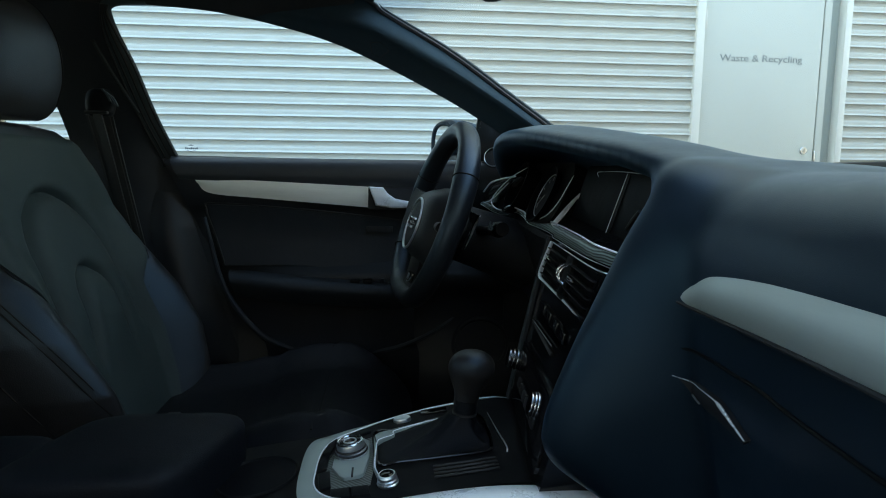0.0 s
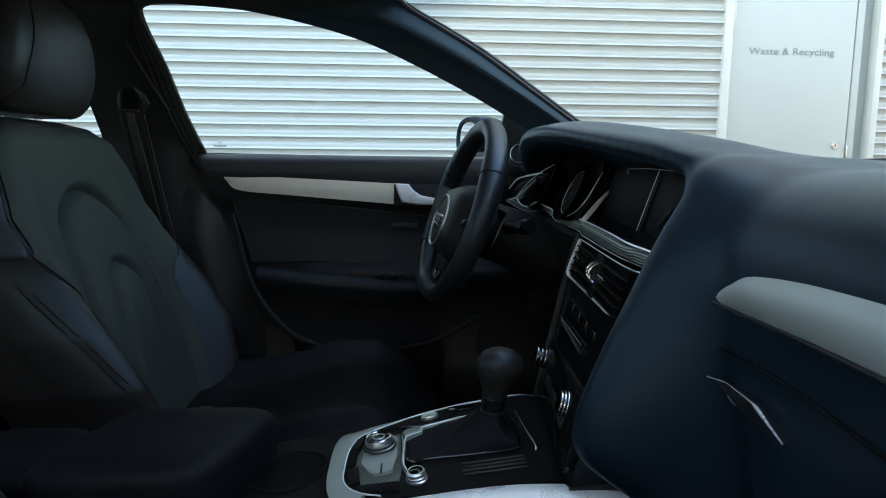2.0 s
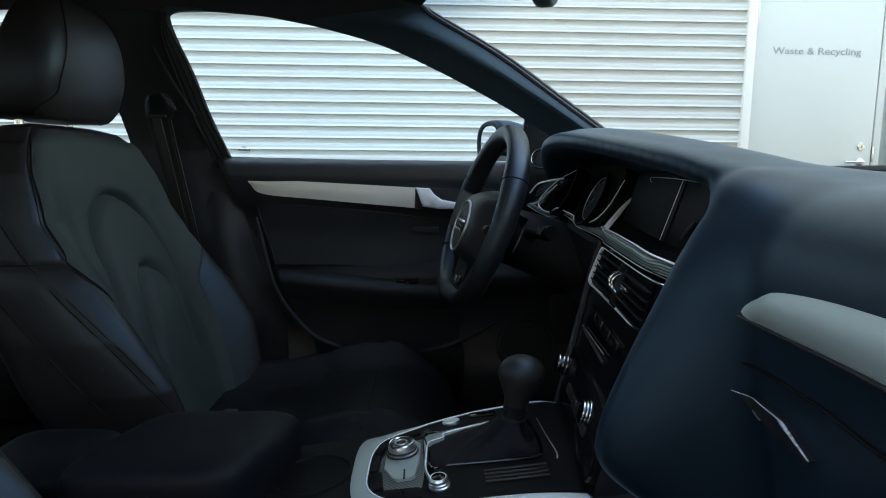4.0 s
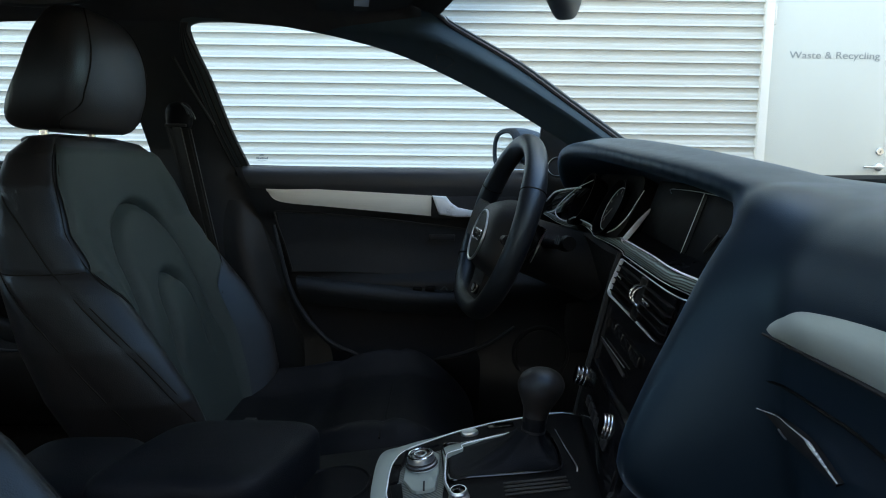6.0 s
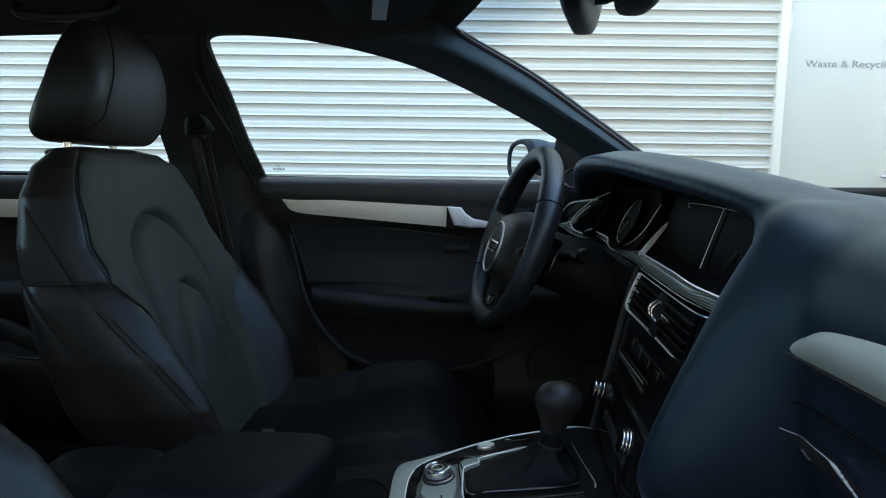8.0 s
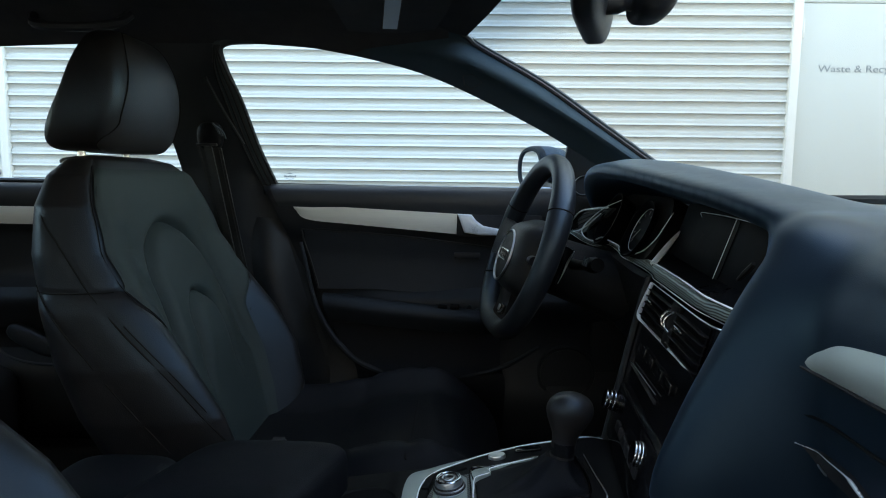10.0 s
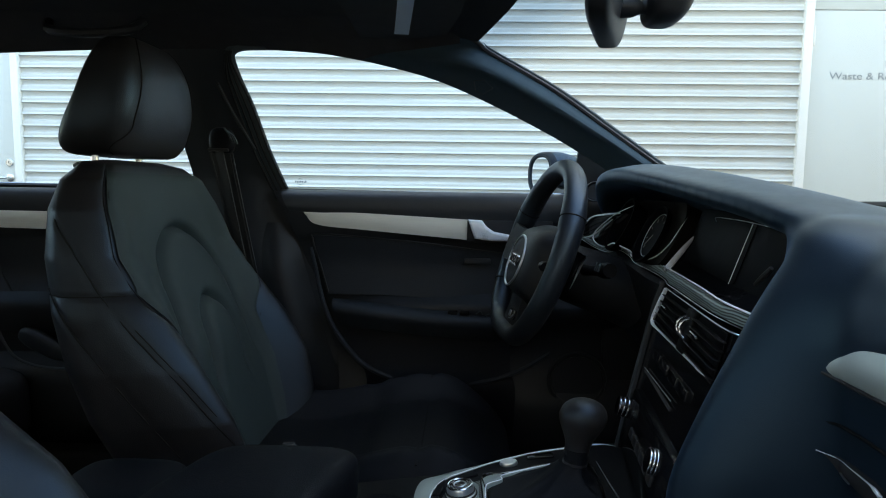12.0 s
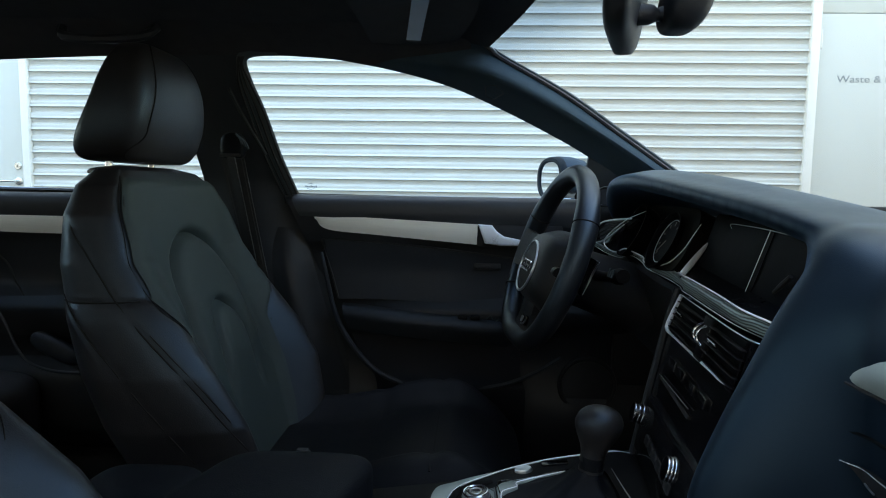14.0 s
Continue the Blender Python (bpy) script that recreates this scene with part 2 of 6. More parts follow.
def grid_bm(g, thick=0.0, closed=False):
    """A mesh from a grid of points; with thickness it becomes a closed shell, grown against its normal."""
    nu, nv = g.shape[:2]
    bm = bmesh.new()
    top = [[bm.verts.new(g[i, j]) for j in range(nv)] for i in range(nu)]
    wrap = nv if closed else nv - 1
    for i in range(nu - 1):
        for j in range(wrap):
            k = (j + 1) % nv
            bm.faces.new((top[i][j], top[i][k], top[i + 1][k], top[i + 1][j]))
    if thick:
        du, dv = np.gradient(g, axis=0), np.gradient(g, axis=1)
        nn = np.cross(du, dv)
        nn /= np.maximum(np.linalg.norm(nn, axis=2, keepdims=True), 1e-9)
        low = g - nn * thick
        bot = [[bm.verts.new(low[i, j]) for j in range(nv)] for i in range(nu)]
        for i in range(nu - 1):
            for j in range(nv - 1):
                bm.faces.new((bot[i][j], bot[i + 1][j], bot[i + 1][j + 1], bot[i][j + 1]))
        for i in range(nu - 1):
            bm.faces.new((top[i][0], top[i + 1][0], bot[i + 1][0], bot[i][0]))
            bm.faces.new((top[i + 1][-1], top[i][-1], bot[i][-1], bot[i + 1][-1]))
        for j in range(nv - 1):
            bm.faces.new((top[0][j + 1], top[0][j], bot[0][j], bot[0][j + 1]))
            bm.faces.new((top[-1][j], top[-1][j + 1], bot[-1][j + 1], bot[-1][j]))
    return bm


def sheet(ctrl, nu, nv, thick=0.012):
    return grid_bm(patch(ctrl, nu, nv), thick)


def rings(g):
    """Skins closed rings and caps both ends."""
    bm = grid_bm(np.array(g), 0, True)
    bm.verts.ensure_lookup_table()
    n, k = len(g), len(g[0])
    bm.faces.new([bm.verts[j] for j in range(k)][::-1])
    bm.faces.new([bm.verts[(n - 1) * k + j] for j in range(k)])
    return bm


def tube(points, radius, n=24, seg=8, closed=False, flat=1.0):
    """A round bar along a smooth curve; radius may be a list, flat squeezes it."""
    p = spline(points, n, closed)
    up = Vector((0.13, 0.21, 1)).normalized()
    out = []
    for i in range(n):
        a, b = (p[(i - 1) % n], p[(i + 1) % n]) if closed else (p[max(i - 1, 0)], p[min(i + 1, n - 1)])
        d = Vector(b - a).normalized()
        s = d.cross(up).normalized()
        t = s.cross(d)
        r = radius if not isinstance(radius, (list, tuple)) else float(np.interp(i / (n - 1), np.linspace(0, 1, len(radius)), radius))
        out.append([p[i] + np.array(s * (math.cos(q) * r) + t * (math.sin(q) * r * flat)) for q in np.linspace(0, 2 * math.pi, seg, endpoint=False)])
    if closed:
        out.append(out[0])
        bm = grid_bm(np.array(out), 0, True)
        bmesh.ops.remove_doubles(bm, verts=bm.verts, dist=1e-6)
        return bm
    return rings(out)


def lathe(profile, m, seg=32):
    """Turns a profile of (radius, height) round the local z axis and places it by m."""
    g = [[(r * math.cos(a), r * math.sin(a), h) for a in np.linspace(0, 2 * math.pi, seg, endpoint=False)] for r, h in profile]
    bm = rings(g)
    bm.transform(m)
    return bm


def plate(outline, depth, m, bevel=0.0, seg=2):
    """A flat piece: outline in the local xy plane, grown along local z by depth."""
    bm = bmesh.new()
    f = bm.faces.new([bm.verts.new((x, y, 0)) for x, y in outline])
    r = bmesh.ops.extrude_face_region(bm, geom=[f])
    bmesh.ops.translate(bm, verts=[v for v in r["geom"] if isinstance(v, bmesh.types.BMVert)], vec=(0, 0, depth))
    if bevel:
        z = max(v.co.z for v in bm.verts) if depth > 0 else min(v.co.z for v in bm.verts)
        bmesh.ops.bevel(bm, geom=[e for e in bm.edges if all(abs(v.co.z - z) < 1e-6 for v in e.verts)], offset=bevel, segments=seg, affect="EDGES", profile=0.5)
    bm.transform(m)
    return bm


def rounded(w, h, r, n=5, cx=0.0, cy=0.0):
    """A rounded rectangle's outline."""
    out = []
    for k, (sx, sy) in enumerate(((1, 1), (-1, 1), (-1, -1), (1, -1))):
        for i in range(n + 1):
            a = radians(90 * k + 90 * i / n)
            out.append((cx + sx * (w / 2 - r) + r * math.cos(a), cy + sy * (h / 2 - r) + r * math.sin(a)))
    return out


def axes(o, x, y):
    """A frame at o with its local x and y along the given ways."""
    x = Vector(x).normalized()
    z = x.cross(Vector(y)).normalized()
    y = z.cross(x)
    m = Matrix((x, y, z)).transposed().to_4x4()
    m.translation = o
    return m


def merge(*bms):
    out = bmesh.new()
    for b in bms:
        me = bpy.data.meshes.new("tmp")
        b.to_mesh(me)
        b.free()
        out.from_mesh(me)
        bpy.data.meshes.remove(me)
    return out


def melt(bms, size, rounds):
    """One smooth skin from several overlapping closed shells."""
    me = bpy.data.meshes.new("tmp")
    b = merge(*bms)
    b.to_mesh(me)
    b.free()
    ob = new("melt_tmp", me)
    re = ob.modifiers.new("re", "REMESH")
    re.mode, re.voxel_size = "VOXEL", size
    sm = ob.modifiers.new("sm", "SMOOTH")
    sm.factor, sm.iterations = 0.5, rounds
    bpy.context.view_layer.update()
    out = bpy.data.meshes.new_from_object(ob.evaluated_get(bpy.context.evaluated_depsgraph_get()))
    bpy.data.objects.remove(ob)
    bm = bmesh.new()
    bm.from_mesh(out)
    bpy.data.meshes.remove(out)
    return bm


def step(a, b, x):
    t = np.clip((x - a) / (b - a), 0, 1)
    return t * t * (3 - 2 * t)


def superbox(c, h, p, n=40, m=26, lean=0.0, taper=0.0):
    """A cushion-like rounded block: centre, half sizes, squareness."""
    g = []
    for i in range(m + 1):
        t = -math.pi / 2 + math.pi * i / m
        cz, sz = max(math.cos(t), 1e-3) ** p, math.copysign(abs(math.sin(t)) ** p, math.sin(t))
        ring = []
        for j in range(n):
            a = 2 * math.pi * j / n
            ca, sa = (math.copysign(abs(f) ** p, f) for f in (math.cos(a), math.sin(a)))
            k = 1 - taper * sz
            ring.append((c[0] + h[0] * ca * cz * k + lean * sz, c[1] + h[1] * sa * cz * k, c[2] + h[2] * sz))
        g.append(ring)
    return rings(g)


# ---------------------------------------------------------------- outside: ground and facade
WALL = 3.40          # face of the cladding's trims
PITCH = 0.0768       # one wave of the cladding
WAVE = 1.427         # height of one wave's lower lip

bm = bmesh.new()
bmesh.ops.create_grid(bm, x_segments=60, y_segments=60, size=400)
for v in bm.verts:
    v.co.z = -0.02 - 0.00002 * (v.co.x ** 2 + v.co.y ** 2) ** 0.5
tagged(part("ground", bm, ASPHALT), "dark grey worn asphalt yard round the parked car", "ground", kind="structure")


def cladding(name, x0, x1, z0, z1, phase=0.0):
    """A sheet of horizontal rolled cladding: a lip, a narrow ledge and a hollow in each wave."""
    prof = ((0.000, 0.0000), (0.035, 0.0012), (0.080, 0.0060), (0.130, 0.0105), (0.165, 0.0120), (0.205, 0.0119), (0.355, 0.0092), (0.395, 0.0102), (0.450, 0.0150), (0.540, 0.0245), (0.575, 0.0262), (0.605, 0.0261), (0.930, 0.0160), (0.960, 0.0125), (0.985, 0.0040))
    zs, ys = [], []
    low = WAVE - (math.ceil((WAVE - z0) / PITCH)) * PITCH
    k = 0
    while low + k * PITCH < z1:
        for a, d in prof:
            zs.append(min(max(low + (k + a) * PITCH, z0 - 0.02), z1)), ys.append(WALL + 0.004 + d)
        k += 1
    cols = max(2, int((x1 - x0) / 0.4) + 1)
    xs = np.linspace(x0, x1, cols)
    bm = bmesh.new()
    grid = []
    for i, x in enumerate(xs):
        bow = 0.0012 * math.sin(5.1 * x) + 0.0008 * math.sin(11.3 * x + 1)
        grid.append([bm.verts.new((x, y + bow, z)) for y, z in zip(ys, zs)])
    for i in range(cols - 1):
        for j in range(len(zs) - 1):
            bm.faces.new((grid[i][j], grid[i + 1][j], grid[i + 1][j + 1], grid[i][j + 1]))
    return part(name, bm, CLAD, facade)


facade = thing("wall_north", "pale grey horizontal corrugated metal facade with white trims", "wall", kind="structure")
part("wall_core", box(-9, 9, WALL + 0.14, WALL + 0.40, -0.02, 9.0), CONCRETE, facade, "plain wall behind the metal cladding")
PANELS = ((-9.0, -4.25), (-3.08, 2.03), (3.13, 9.0))
for x0, x1 in PANELS:
    cladding("cladding_panel", x0, x1, 0.10, 9.0)
cladding("cladding_panel", -4.25, -3.08, 2.38, 9.0), cladding("cladding_panel", 2.03, 3.13, 2.38, 9.0)
part("plinth", box(-9, -4.25, WALL, WALL + 0.10, -0.02, 0.10, 0.004), CONCRETE, facade)
part("plinth", box(-3.08, 2.03, WALL, WALL + 0.10, -0.02, 0.10, 0.004), CONCRETE, facade)
part("plinth", box(3.13, 9, WALL, WALL + 0.10, -0.02, 0.10, 0.004), CONCRETE, facade)
part("coping", box(-9.05, 9.05, WALL - 0.05, WALL + 0.45, 9.0, 9.08, 0.01), FLASH, facade)

# unseen wall, added to close the yard and bounce light into the car
south = thing("wall_south", "unseen plain grey wall across the yard that bounces light", "wall", kind="structure")
part("wall_core", box(-16, 16, -4.75, -4.40, -0.02, 4.0, 0.01), FILL_WALL, south, "plain grey face")
part("coping", box(-16.05, 16.05, -4.80, -4.35, 4.0, 4.10, 0.01), CONCRETE, south, "concrete coping")

# screws of the cladding, in upright rows on the troughs
screw_rows = (1.289, 1.593, 1.963, 2.27, 0.96, 2.65)
sb = lathe(((0.0, -0.001), (0.0045, -0.001), (0.0045, 0.002), (0.003, 0.0035), (0.0, 0.004)), Matrix(), 10)
screw = part("screw", sb, JAMB, facade)
mesh = screw.data
bpy.data.objects.remove(screw)
for x in (1.95, 1.72, -2.2, -3.015, 3.17, 4.4):
    for z in screw_rows:
        zz = WAVE + (round((z - WAVE) / PITCH - 0.09) + 0.09) * PITCH
        o = new("screw", mesh)
        o.parent = facade
        o.matrix_basis = pose(x, WALL + 0.0085, zz, 90)


def text_part(name, words, size, m, mat, parent, width=None):
    cu = bpy.data.curves.new(name, "FONT")
    cu.body, cu.size, cu.extrude = words, size, 0.0008
    tmp = new(name + "_tmp", cu)
    bpy.context.view_layer.update()
    me = bpy.data.meshes.new_from_object(tmp.evaluated_get(bpy.context.evaluated_depsgraph_get()))
    bpy.data.objects.remove(tmp)
    xs = [v.co.x for v in me.vertices]
    s = width / (max(xs) - min(xs)) if width else 1.0
    me.transform(m @ Matrix.Diagonal((s, 1, 1, 1)))
    me.materials.clear()
    me.materials.append(mat)
    ob = new(name, me)
    ob.parent = parent
    return ob


def service_door(name, x0, x1, label, handle_x, lever):
    """A flush steel door leaf in a metal frame, set a little behind the cladding's face."""
    d = thing(name, label, "door", kind="structure")
    y = WALL + 0.012
    part("leaf", box(x0 + 0.004, x1 - 0.004, y, y + 0.05, 0.02, 2.12, 0.002), DOORPAINT, d, "pale grey painted steel leaf")
    part("transom", box(x0, x1, y + 0.004, y + 0.06, 2.126, 2.36, 0.002), DOORPAINT, d)
    part("dark_joint", box(x0, x1, y + 0.03, y + 0.064, 0.0, 2.13), GAP, d)
    bolt = part("deadbolt", lathe(((0.0, 0.0), (0.026, 0.0), (0.026, 0.006), (0.022, 0.010), (0.012, 0.010), (0.011, 0.013), (0.0, 0.013)), pose(handle_x, y, 1.102, 90), 28), STEEL, d, "round steel deadbolt cover")
    part("keyway", box(handle_x - 0.002, handle_x + 0.002, y - 0.0145, y - 0.0125, 1.094, 1.110), GAP, bolt)
    rose = part("handle_rose", lathe(((0.0, 0.0), (0.027, 0.0), (0.027, 0.007), (0.022, 0.010), (0.010, 0.011), (0.010, 0.045), (0.0, 0.046)), pose(handle_x, y, 0.998, 90), 28), STEEL, d, "round steel rose")
    part("lever", tube([(handle_x, y - 0.046, 0.998), (handle_x + lever * 0.03, y - 0.050, 0.998), (handle_x + lever * 0.08, y - 0.050, 0.998), (handle_x + lever * 0.13, y - 0.047, 0.998)], 0.0095, 14, 12), STEEL, rose, "straight steel lever")
    return d


door = service_door("door_1", 2.092, 2.940, "pale grey steel service door with grey lettering", 2.863, -1)
text_part("lettering", "Waste & Recycling", 0.064, pose(2.212, WALL + 0.0105, 1.694, 90), LETTER, door, 0.592)
for z in (0.30, 1.90):
    part("hinge", box(2.090, 2.104, WALL - 0.004, WALL + 0.011, z, z + 0.12, 0.003), FLASH, door)
part("door_frame", box(2.946, 2.995, WALL + 0.012, WALL + 0.07, 0, 2.36, 0.002), DOORPAINT, door, "grey metal frame")
part("reveal", box(2.995, 3.085, WALL + 0.060, WALL + 0.10, 0, 2.36, 0.002), JAMB, door, "blue-grey recessed reveal")
part("strike", box(2.941, 2.950, WALL + 0.004, WALL + 0.0125, 1.0, 1.10, 0.001), STEEL, door)
part("flashing", box(2.030, 2.086, WALL - 0.012, WALL + 0.08, 0, 2.37, 0.003), FLASH, door, "white upright trim")
part("flashing", box(3.085, 3.130, WALL - 0.012, WALL + 0.10, 0, 2.37, 0.003), FLASH, door, "white upright trim")
part("head_flashing", box(2.030, 3.130, WALL - 0.014, WALL + 0.08, 2.372, 2.42, 0.003), FLASH, door)
door2 = service_door("door_2", -4.15, -3.136, "pale grey steel door with lever handle in the facade", -3.180, -1)
part("flashing", box(-3.132, -3.082, WALL - 0.012, WALL + 0.08, 0, 2.37, 0.003), FLASH, door2, "white upright trim")
part("flashing", box(-4.25, -4.156, WALL - 0.012, WALL + 0.08, 0, 2.37, 0.003), FLASH, door2, "white upright trim")
part("head_flashing", box(-4.25, -3.082, WALL - 0.014, WALL + 0.08, 2.372, 2.42, 0.003), FLASH, door2)


# ---------------------------------------------------------------- car: shell
car = thing("car", "silver-blue sedan with a dark interior, passenger side open", "car")
WINDOW = [(-0.62, 0.566, 1.250), (-0.50, 0.568, 1.247), (-0.377, 0.573, 1.239), (-0.261, 0.583, 1.219), (-0.144, 0.598, 1.189), (-0.024, 0.622, 1.141), (0.102, 0.652, 1.082), (0.18, 0.672, 1.040), (0.31, 0.705, 0.962)]
SHIELD = [(-0.090, 0.526, 1.266), (-0.066, 0.530, 1.251), (-0.042, 0.536, 1.234), (0.085, 0.554, 1.167), (0.207, 0.580, 1.090), (0.317, 0.600, 1.019), (0.46, 0.625, 0.925)]


def flip(pts, s):
    return [(x, y * s, z) for x, y, z in pts]


for s in (1, -1):
    w, a = flip(WINDOW[2:], s), flip(SHIELD, s)
    mid = [tuple(np.array(p) * 0.66 + np.array(q) * 0.34 + np.array((0.016, -0.072 * s, 0.004)) * step(0, 2.5, k)) for k, (p, q) in enumerate(zip(spline(w, 7), spline(a, 7)))]
    pil = part("a_pillar", sheet([spline(w, 7), mid, spline(a, 7)], 14, 40, -0.006 * s), PILLAR, car, "black cloth-covered windscreen pillar")
    part("weather_strip", tube(flip([(x, y - 0.002, z) for x, y, z in SHIELD], s), 0.0045, 40, 6), RUBBER, pil, "black rubber edge")
    part("outer_strip", tube(flip([(x + 0.007, y + 0.006, z + 0.005) for x, y, z in SHIELD[1:]], s), [0.0005, 0.003, 0.0045, 0.0045, 0.0045], 40, 6), BAND, pil, "grey-green strip at the edge of the glass")
    # side rail of the roof over the doors, then the headliner's edge
    rail = [(-1.75, 0.50, 1.20), (-1.204, 0.562, 1.230), (-0.841, 0.567, 1.244), (-0.510, 0.566, 1.246), (-0.376, 0.572, 1.239), (-0.213, 0.585, 1.213), (-0.101, 0.59, 1.202)]
    inner = [(-1.75, 0.38, 1.26), (-1.204, 0.42, 1.300), (-0.844, 0.42, 1.310), (-0.514, 0.42, 1.308), (-0.381, 0.42, 1.302), (-0.219, 0.46, 1.285), (-0.107, 0.50, 1.272)]
    midr = [tuple((np.array(p) + np.array(q)) / 2 + np.array((0, 0.006 * s * s, 0.003))) for p, q in zip(rail, inner)]
    part("roof_rail", sheet([flip(rail, s), flip(midr, s), flip(inner, s)], 10, 40, -0.006 * s), HEADLINER, car, "black cloth roof rail")

head = []
for y in (-0.52, -0.36, -0.18, 0.0, 0.18, 0.36, 0.52):
    f = 1 - (y / 0.52) ** 2
    head.append([(-0.070 + 0.104 * f, y, 1.254 + 0.040 * f), (-0.16 + 0.06 * f, y, 1.270 + 0.036 * f), (-0.33, y, 1.278 + 0.040 * f), (-0.8, y, 1.285 + 0.045 * f), (-1.3, y, 1.272 + 0.045 * f), (-1.8, y * 0.9, 1.20 + 0.04 * f)])
roof = part("headliner", sheet(head, 30, 40, -0.012), HEADLINER, car, "black cloth roof lining")
part("grab_handle", tube([(-0.890, 0.47, 1.275), (-0.873, 0.45, 1.255), (-0.799, 0.445, 1.249), (-0.725, 0.45, 1.256), (-0.705, 0.47, 1.278)], 0.009, 24, 8), TRIM, car)
skin = []
for y in (-0.62, -0.45, -0.2, 0.0, 0.2, 0.45, 0.62):
    f = 1 - (y / 0.62) ** 2
    skin.append([(-0.13 + 0.12 * f, y, 1.305 + 0.04 * f), (-0.4, y, 1.325 + 0.075 * f), (-0.85, y, 1.335 + 0.085 * f), (-1.35, y, 1.31 + 0.08 * f), (-1.85, y * 0.92, 1.225 + 0.05 * f)])
part("roof_panel", sheet(skin, 24, 30, 0.012), PAINT, car, "silver-blue painted roof")


# windscreen and its lower black edge
ws = []
for y in (-0.72, -0.60, -0.3, 0.0, 0.3, 0.60, 0.72):
    f = 1 - (y / 0.60) ** 2
    ws.append([(-0.075 + 0.10 * f, y * 0.92, 1.285 + 0.03 * f), (0.25 + 0.08 * f, y * 0.99, 1.10 + 0.03 * f), (0.68 + 0.16 * f, y * 1.10, 0.90)])
pane = part("windscreen", sheet(ws, 20, 20, 0.004), SHADED, car, "curved windscreen with a shaded top band")
pane.visible_shadow = False
rw = []
for y in (-0.55, 0.0, 0.55):
    f = 1 - (y / 0.55) ** 2
    rw.append([(-1.80 - 0.06 * f, y * 0.88, 1.225 + 0.03 * f), (-2.20 - 0.1 * f, y, 0.99)])
pane = part("rear_window", sheet(rw, 10, 10, 0.004), GLASS, car)
pane.visible_shadow = False

# floor, tunnel, bulkheads
part("floor_carpet", box(-1.75, 0.85, -0.70, 0.70, 0.19, 0.235, 0.01), CARPET, car, "black carpet")
part("tunnel", box(-1.6, 0.7, -0.13, 0.13, 0.23, 0.40, 0.03), CARPET, car)
part("firewall", box(0.62, 0.70, -0.72, 0.72, 0.20, 0.90, 0.01), CARPET, car)
part("rear_bulkhead", box(-2.02, -1.96, -0.70, 0.70, 0.20, 0.95, 0.01), CARPET, car)
part("parcel_shelf", sheet([[(-1.72, -0.62, 0.95), (-1.72, 0.62, 0.95)], [(-2.22, -0.56, 0.96), (-2.22, 0.56, 0.96)]], 6, 6, 0.03), CARPET, car)

# painted lower body: bonnet, boot, wings, sills
bon = []
for y in (-0.80, -0.45, 0.0, 0.45, 0.80):
    f = 1 - (y / 0.80) ** 2
    bon.append([(0.72 + 0.14 * f, y * 0.9, 0.915 + 0.02 * f), (1.2, y * 0.95, 0.84 + 0.045 * f), (1.62 + 0.1 * f, y * 0.85, 0.74 + 0.04 * f)])
part("bonnet", sheet(bon, 20, 20, 0.012), PAINT, car)
boot = []
for y in (-0.78, 0.0, 0.78):
    f = 1 - (y / 0.78) ** 2
    boot.append([(-2.18 - 0.12 * f, y * 0.9, 0.985), (-2.50, y * 0.92, 0.97 + 0.015 * f), (-2.78 - 0.05 * f, y * 0.88, 0.93)])
part("boot_lid", sheet(boot, 14, 14, 0.012), PAINT, car)
for s in (1, -1):
    part("front_wing", sheet([flip([(0.50, 0.80, 0.955), (0.9, 0.78, 0.90), (1.3, 0.74, 0.83), (1.62, 0.66, 0.74)], s), flip([(0.50, 0.895, 0.80), (0.9, 0.905, 0.78), (1.3, 0.88, 0.72), (1.68, 0.76, 0.64)], s), flip([(0.50, 0.90, 0.66), (0.9, 0.912, 0.67), (1.3, 0.885, 0.66), (1.72, 0.78, 0.50)], s)], 12, 20, 0.012 * s), PAINT, car)
    part("rear_wing", sheet([flip([(-1.50, 0.76, 0.965), (-1.9, 0.74, 0.98), (-2.3, 0.70, 0.97), (-2.75, 0.62, 0.92)], s), flip([(-1.50, 0.89, 0.80), (-1.9, 0.90, 0.82), (-2.3, 0.86, 0.80), (-2.80, 0.74, 0.74)], s), flip([(-1.50, 0.90, 0.66), (-1.9, 0.91, 0.68), (-2.3, 0.87, 0.64), (-2.84, 0.76, 0.50)], s)], 12, 20, -0.012 * s), PAINT, car)
    part("sill", box(-1.52, 0.52, min(0.75 * s, 0.88 * s), max(0.75 * s, 0.88 * s), 0.18, 0.36, 0.03, 3), PAINT, car)
    part("sill_trim", box(-1.50, 0.50, min(0.66 * s, 0.748 * s), max(0.66 * s, 0.748 * s), 0.20, 0.335, 0.015, 3), TRIM, car, "black plastic sill trim")
    part("c_pillar", sheet([flip([(-1.42, 0.60, 1.235), (-1.80, 0.52, 1.20)], s), flip([(-1.46, 0.66, 1.10), (-2.02, 0.60, 1.08)], s), flip([(-1.50, 0.74, 0.955), (-2.25, 0.66, 0.97)], s)], 10, 10, 0.02 * s), PILLAR, car)
part("front_bumper", sheet([[(1.45, -0.86, 0.62), (1.78, -0.5, 0.66), (1.84, 0, 0.68), (1.78, 0.5, 0.66), (1.45, 0.86, 0.62)], [(1.46, -0.87, 0.42), (1.80, -0.5, 0.42), (1.87, 0, 0.42), (1.80, 0.5, 0.42), (1.46, 0.87, 0.42)], [(1.45, -0.84, 0.20), (1.72, -0.5, 0.20), (1.80, 0, 0.20), (1.72, 0.5, 0.20), (1.45, 0.84, 0.20)]], 10, 24, 0.02), PAINT, car)
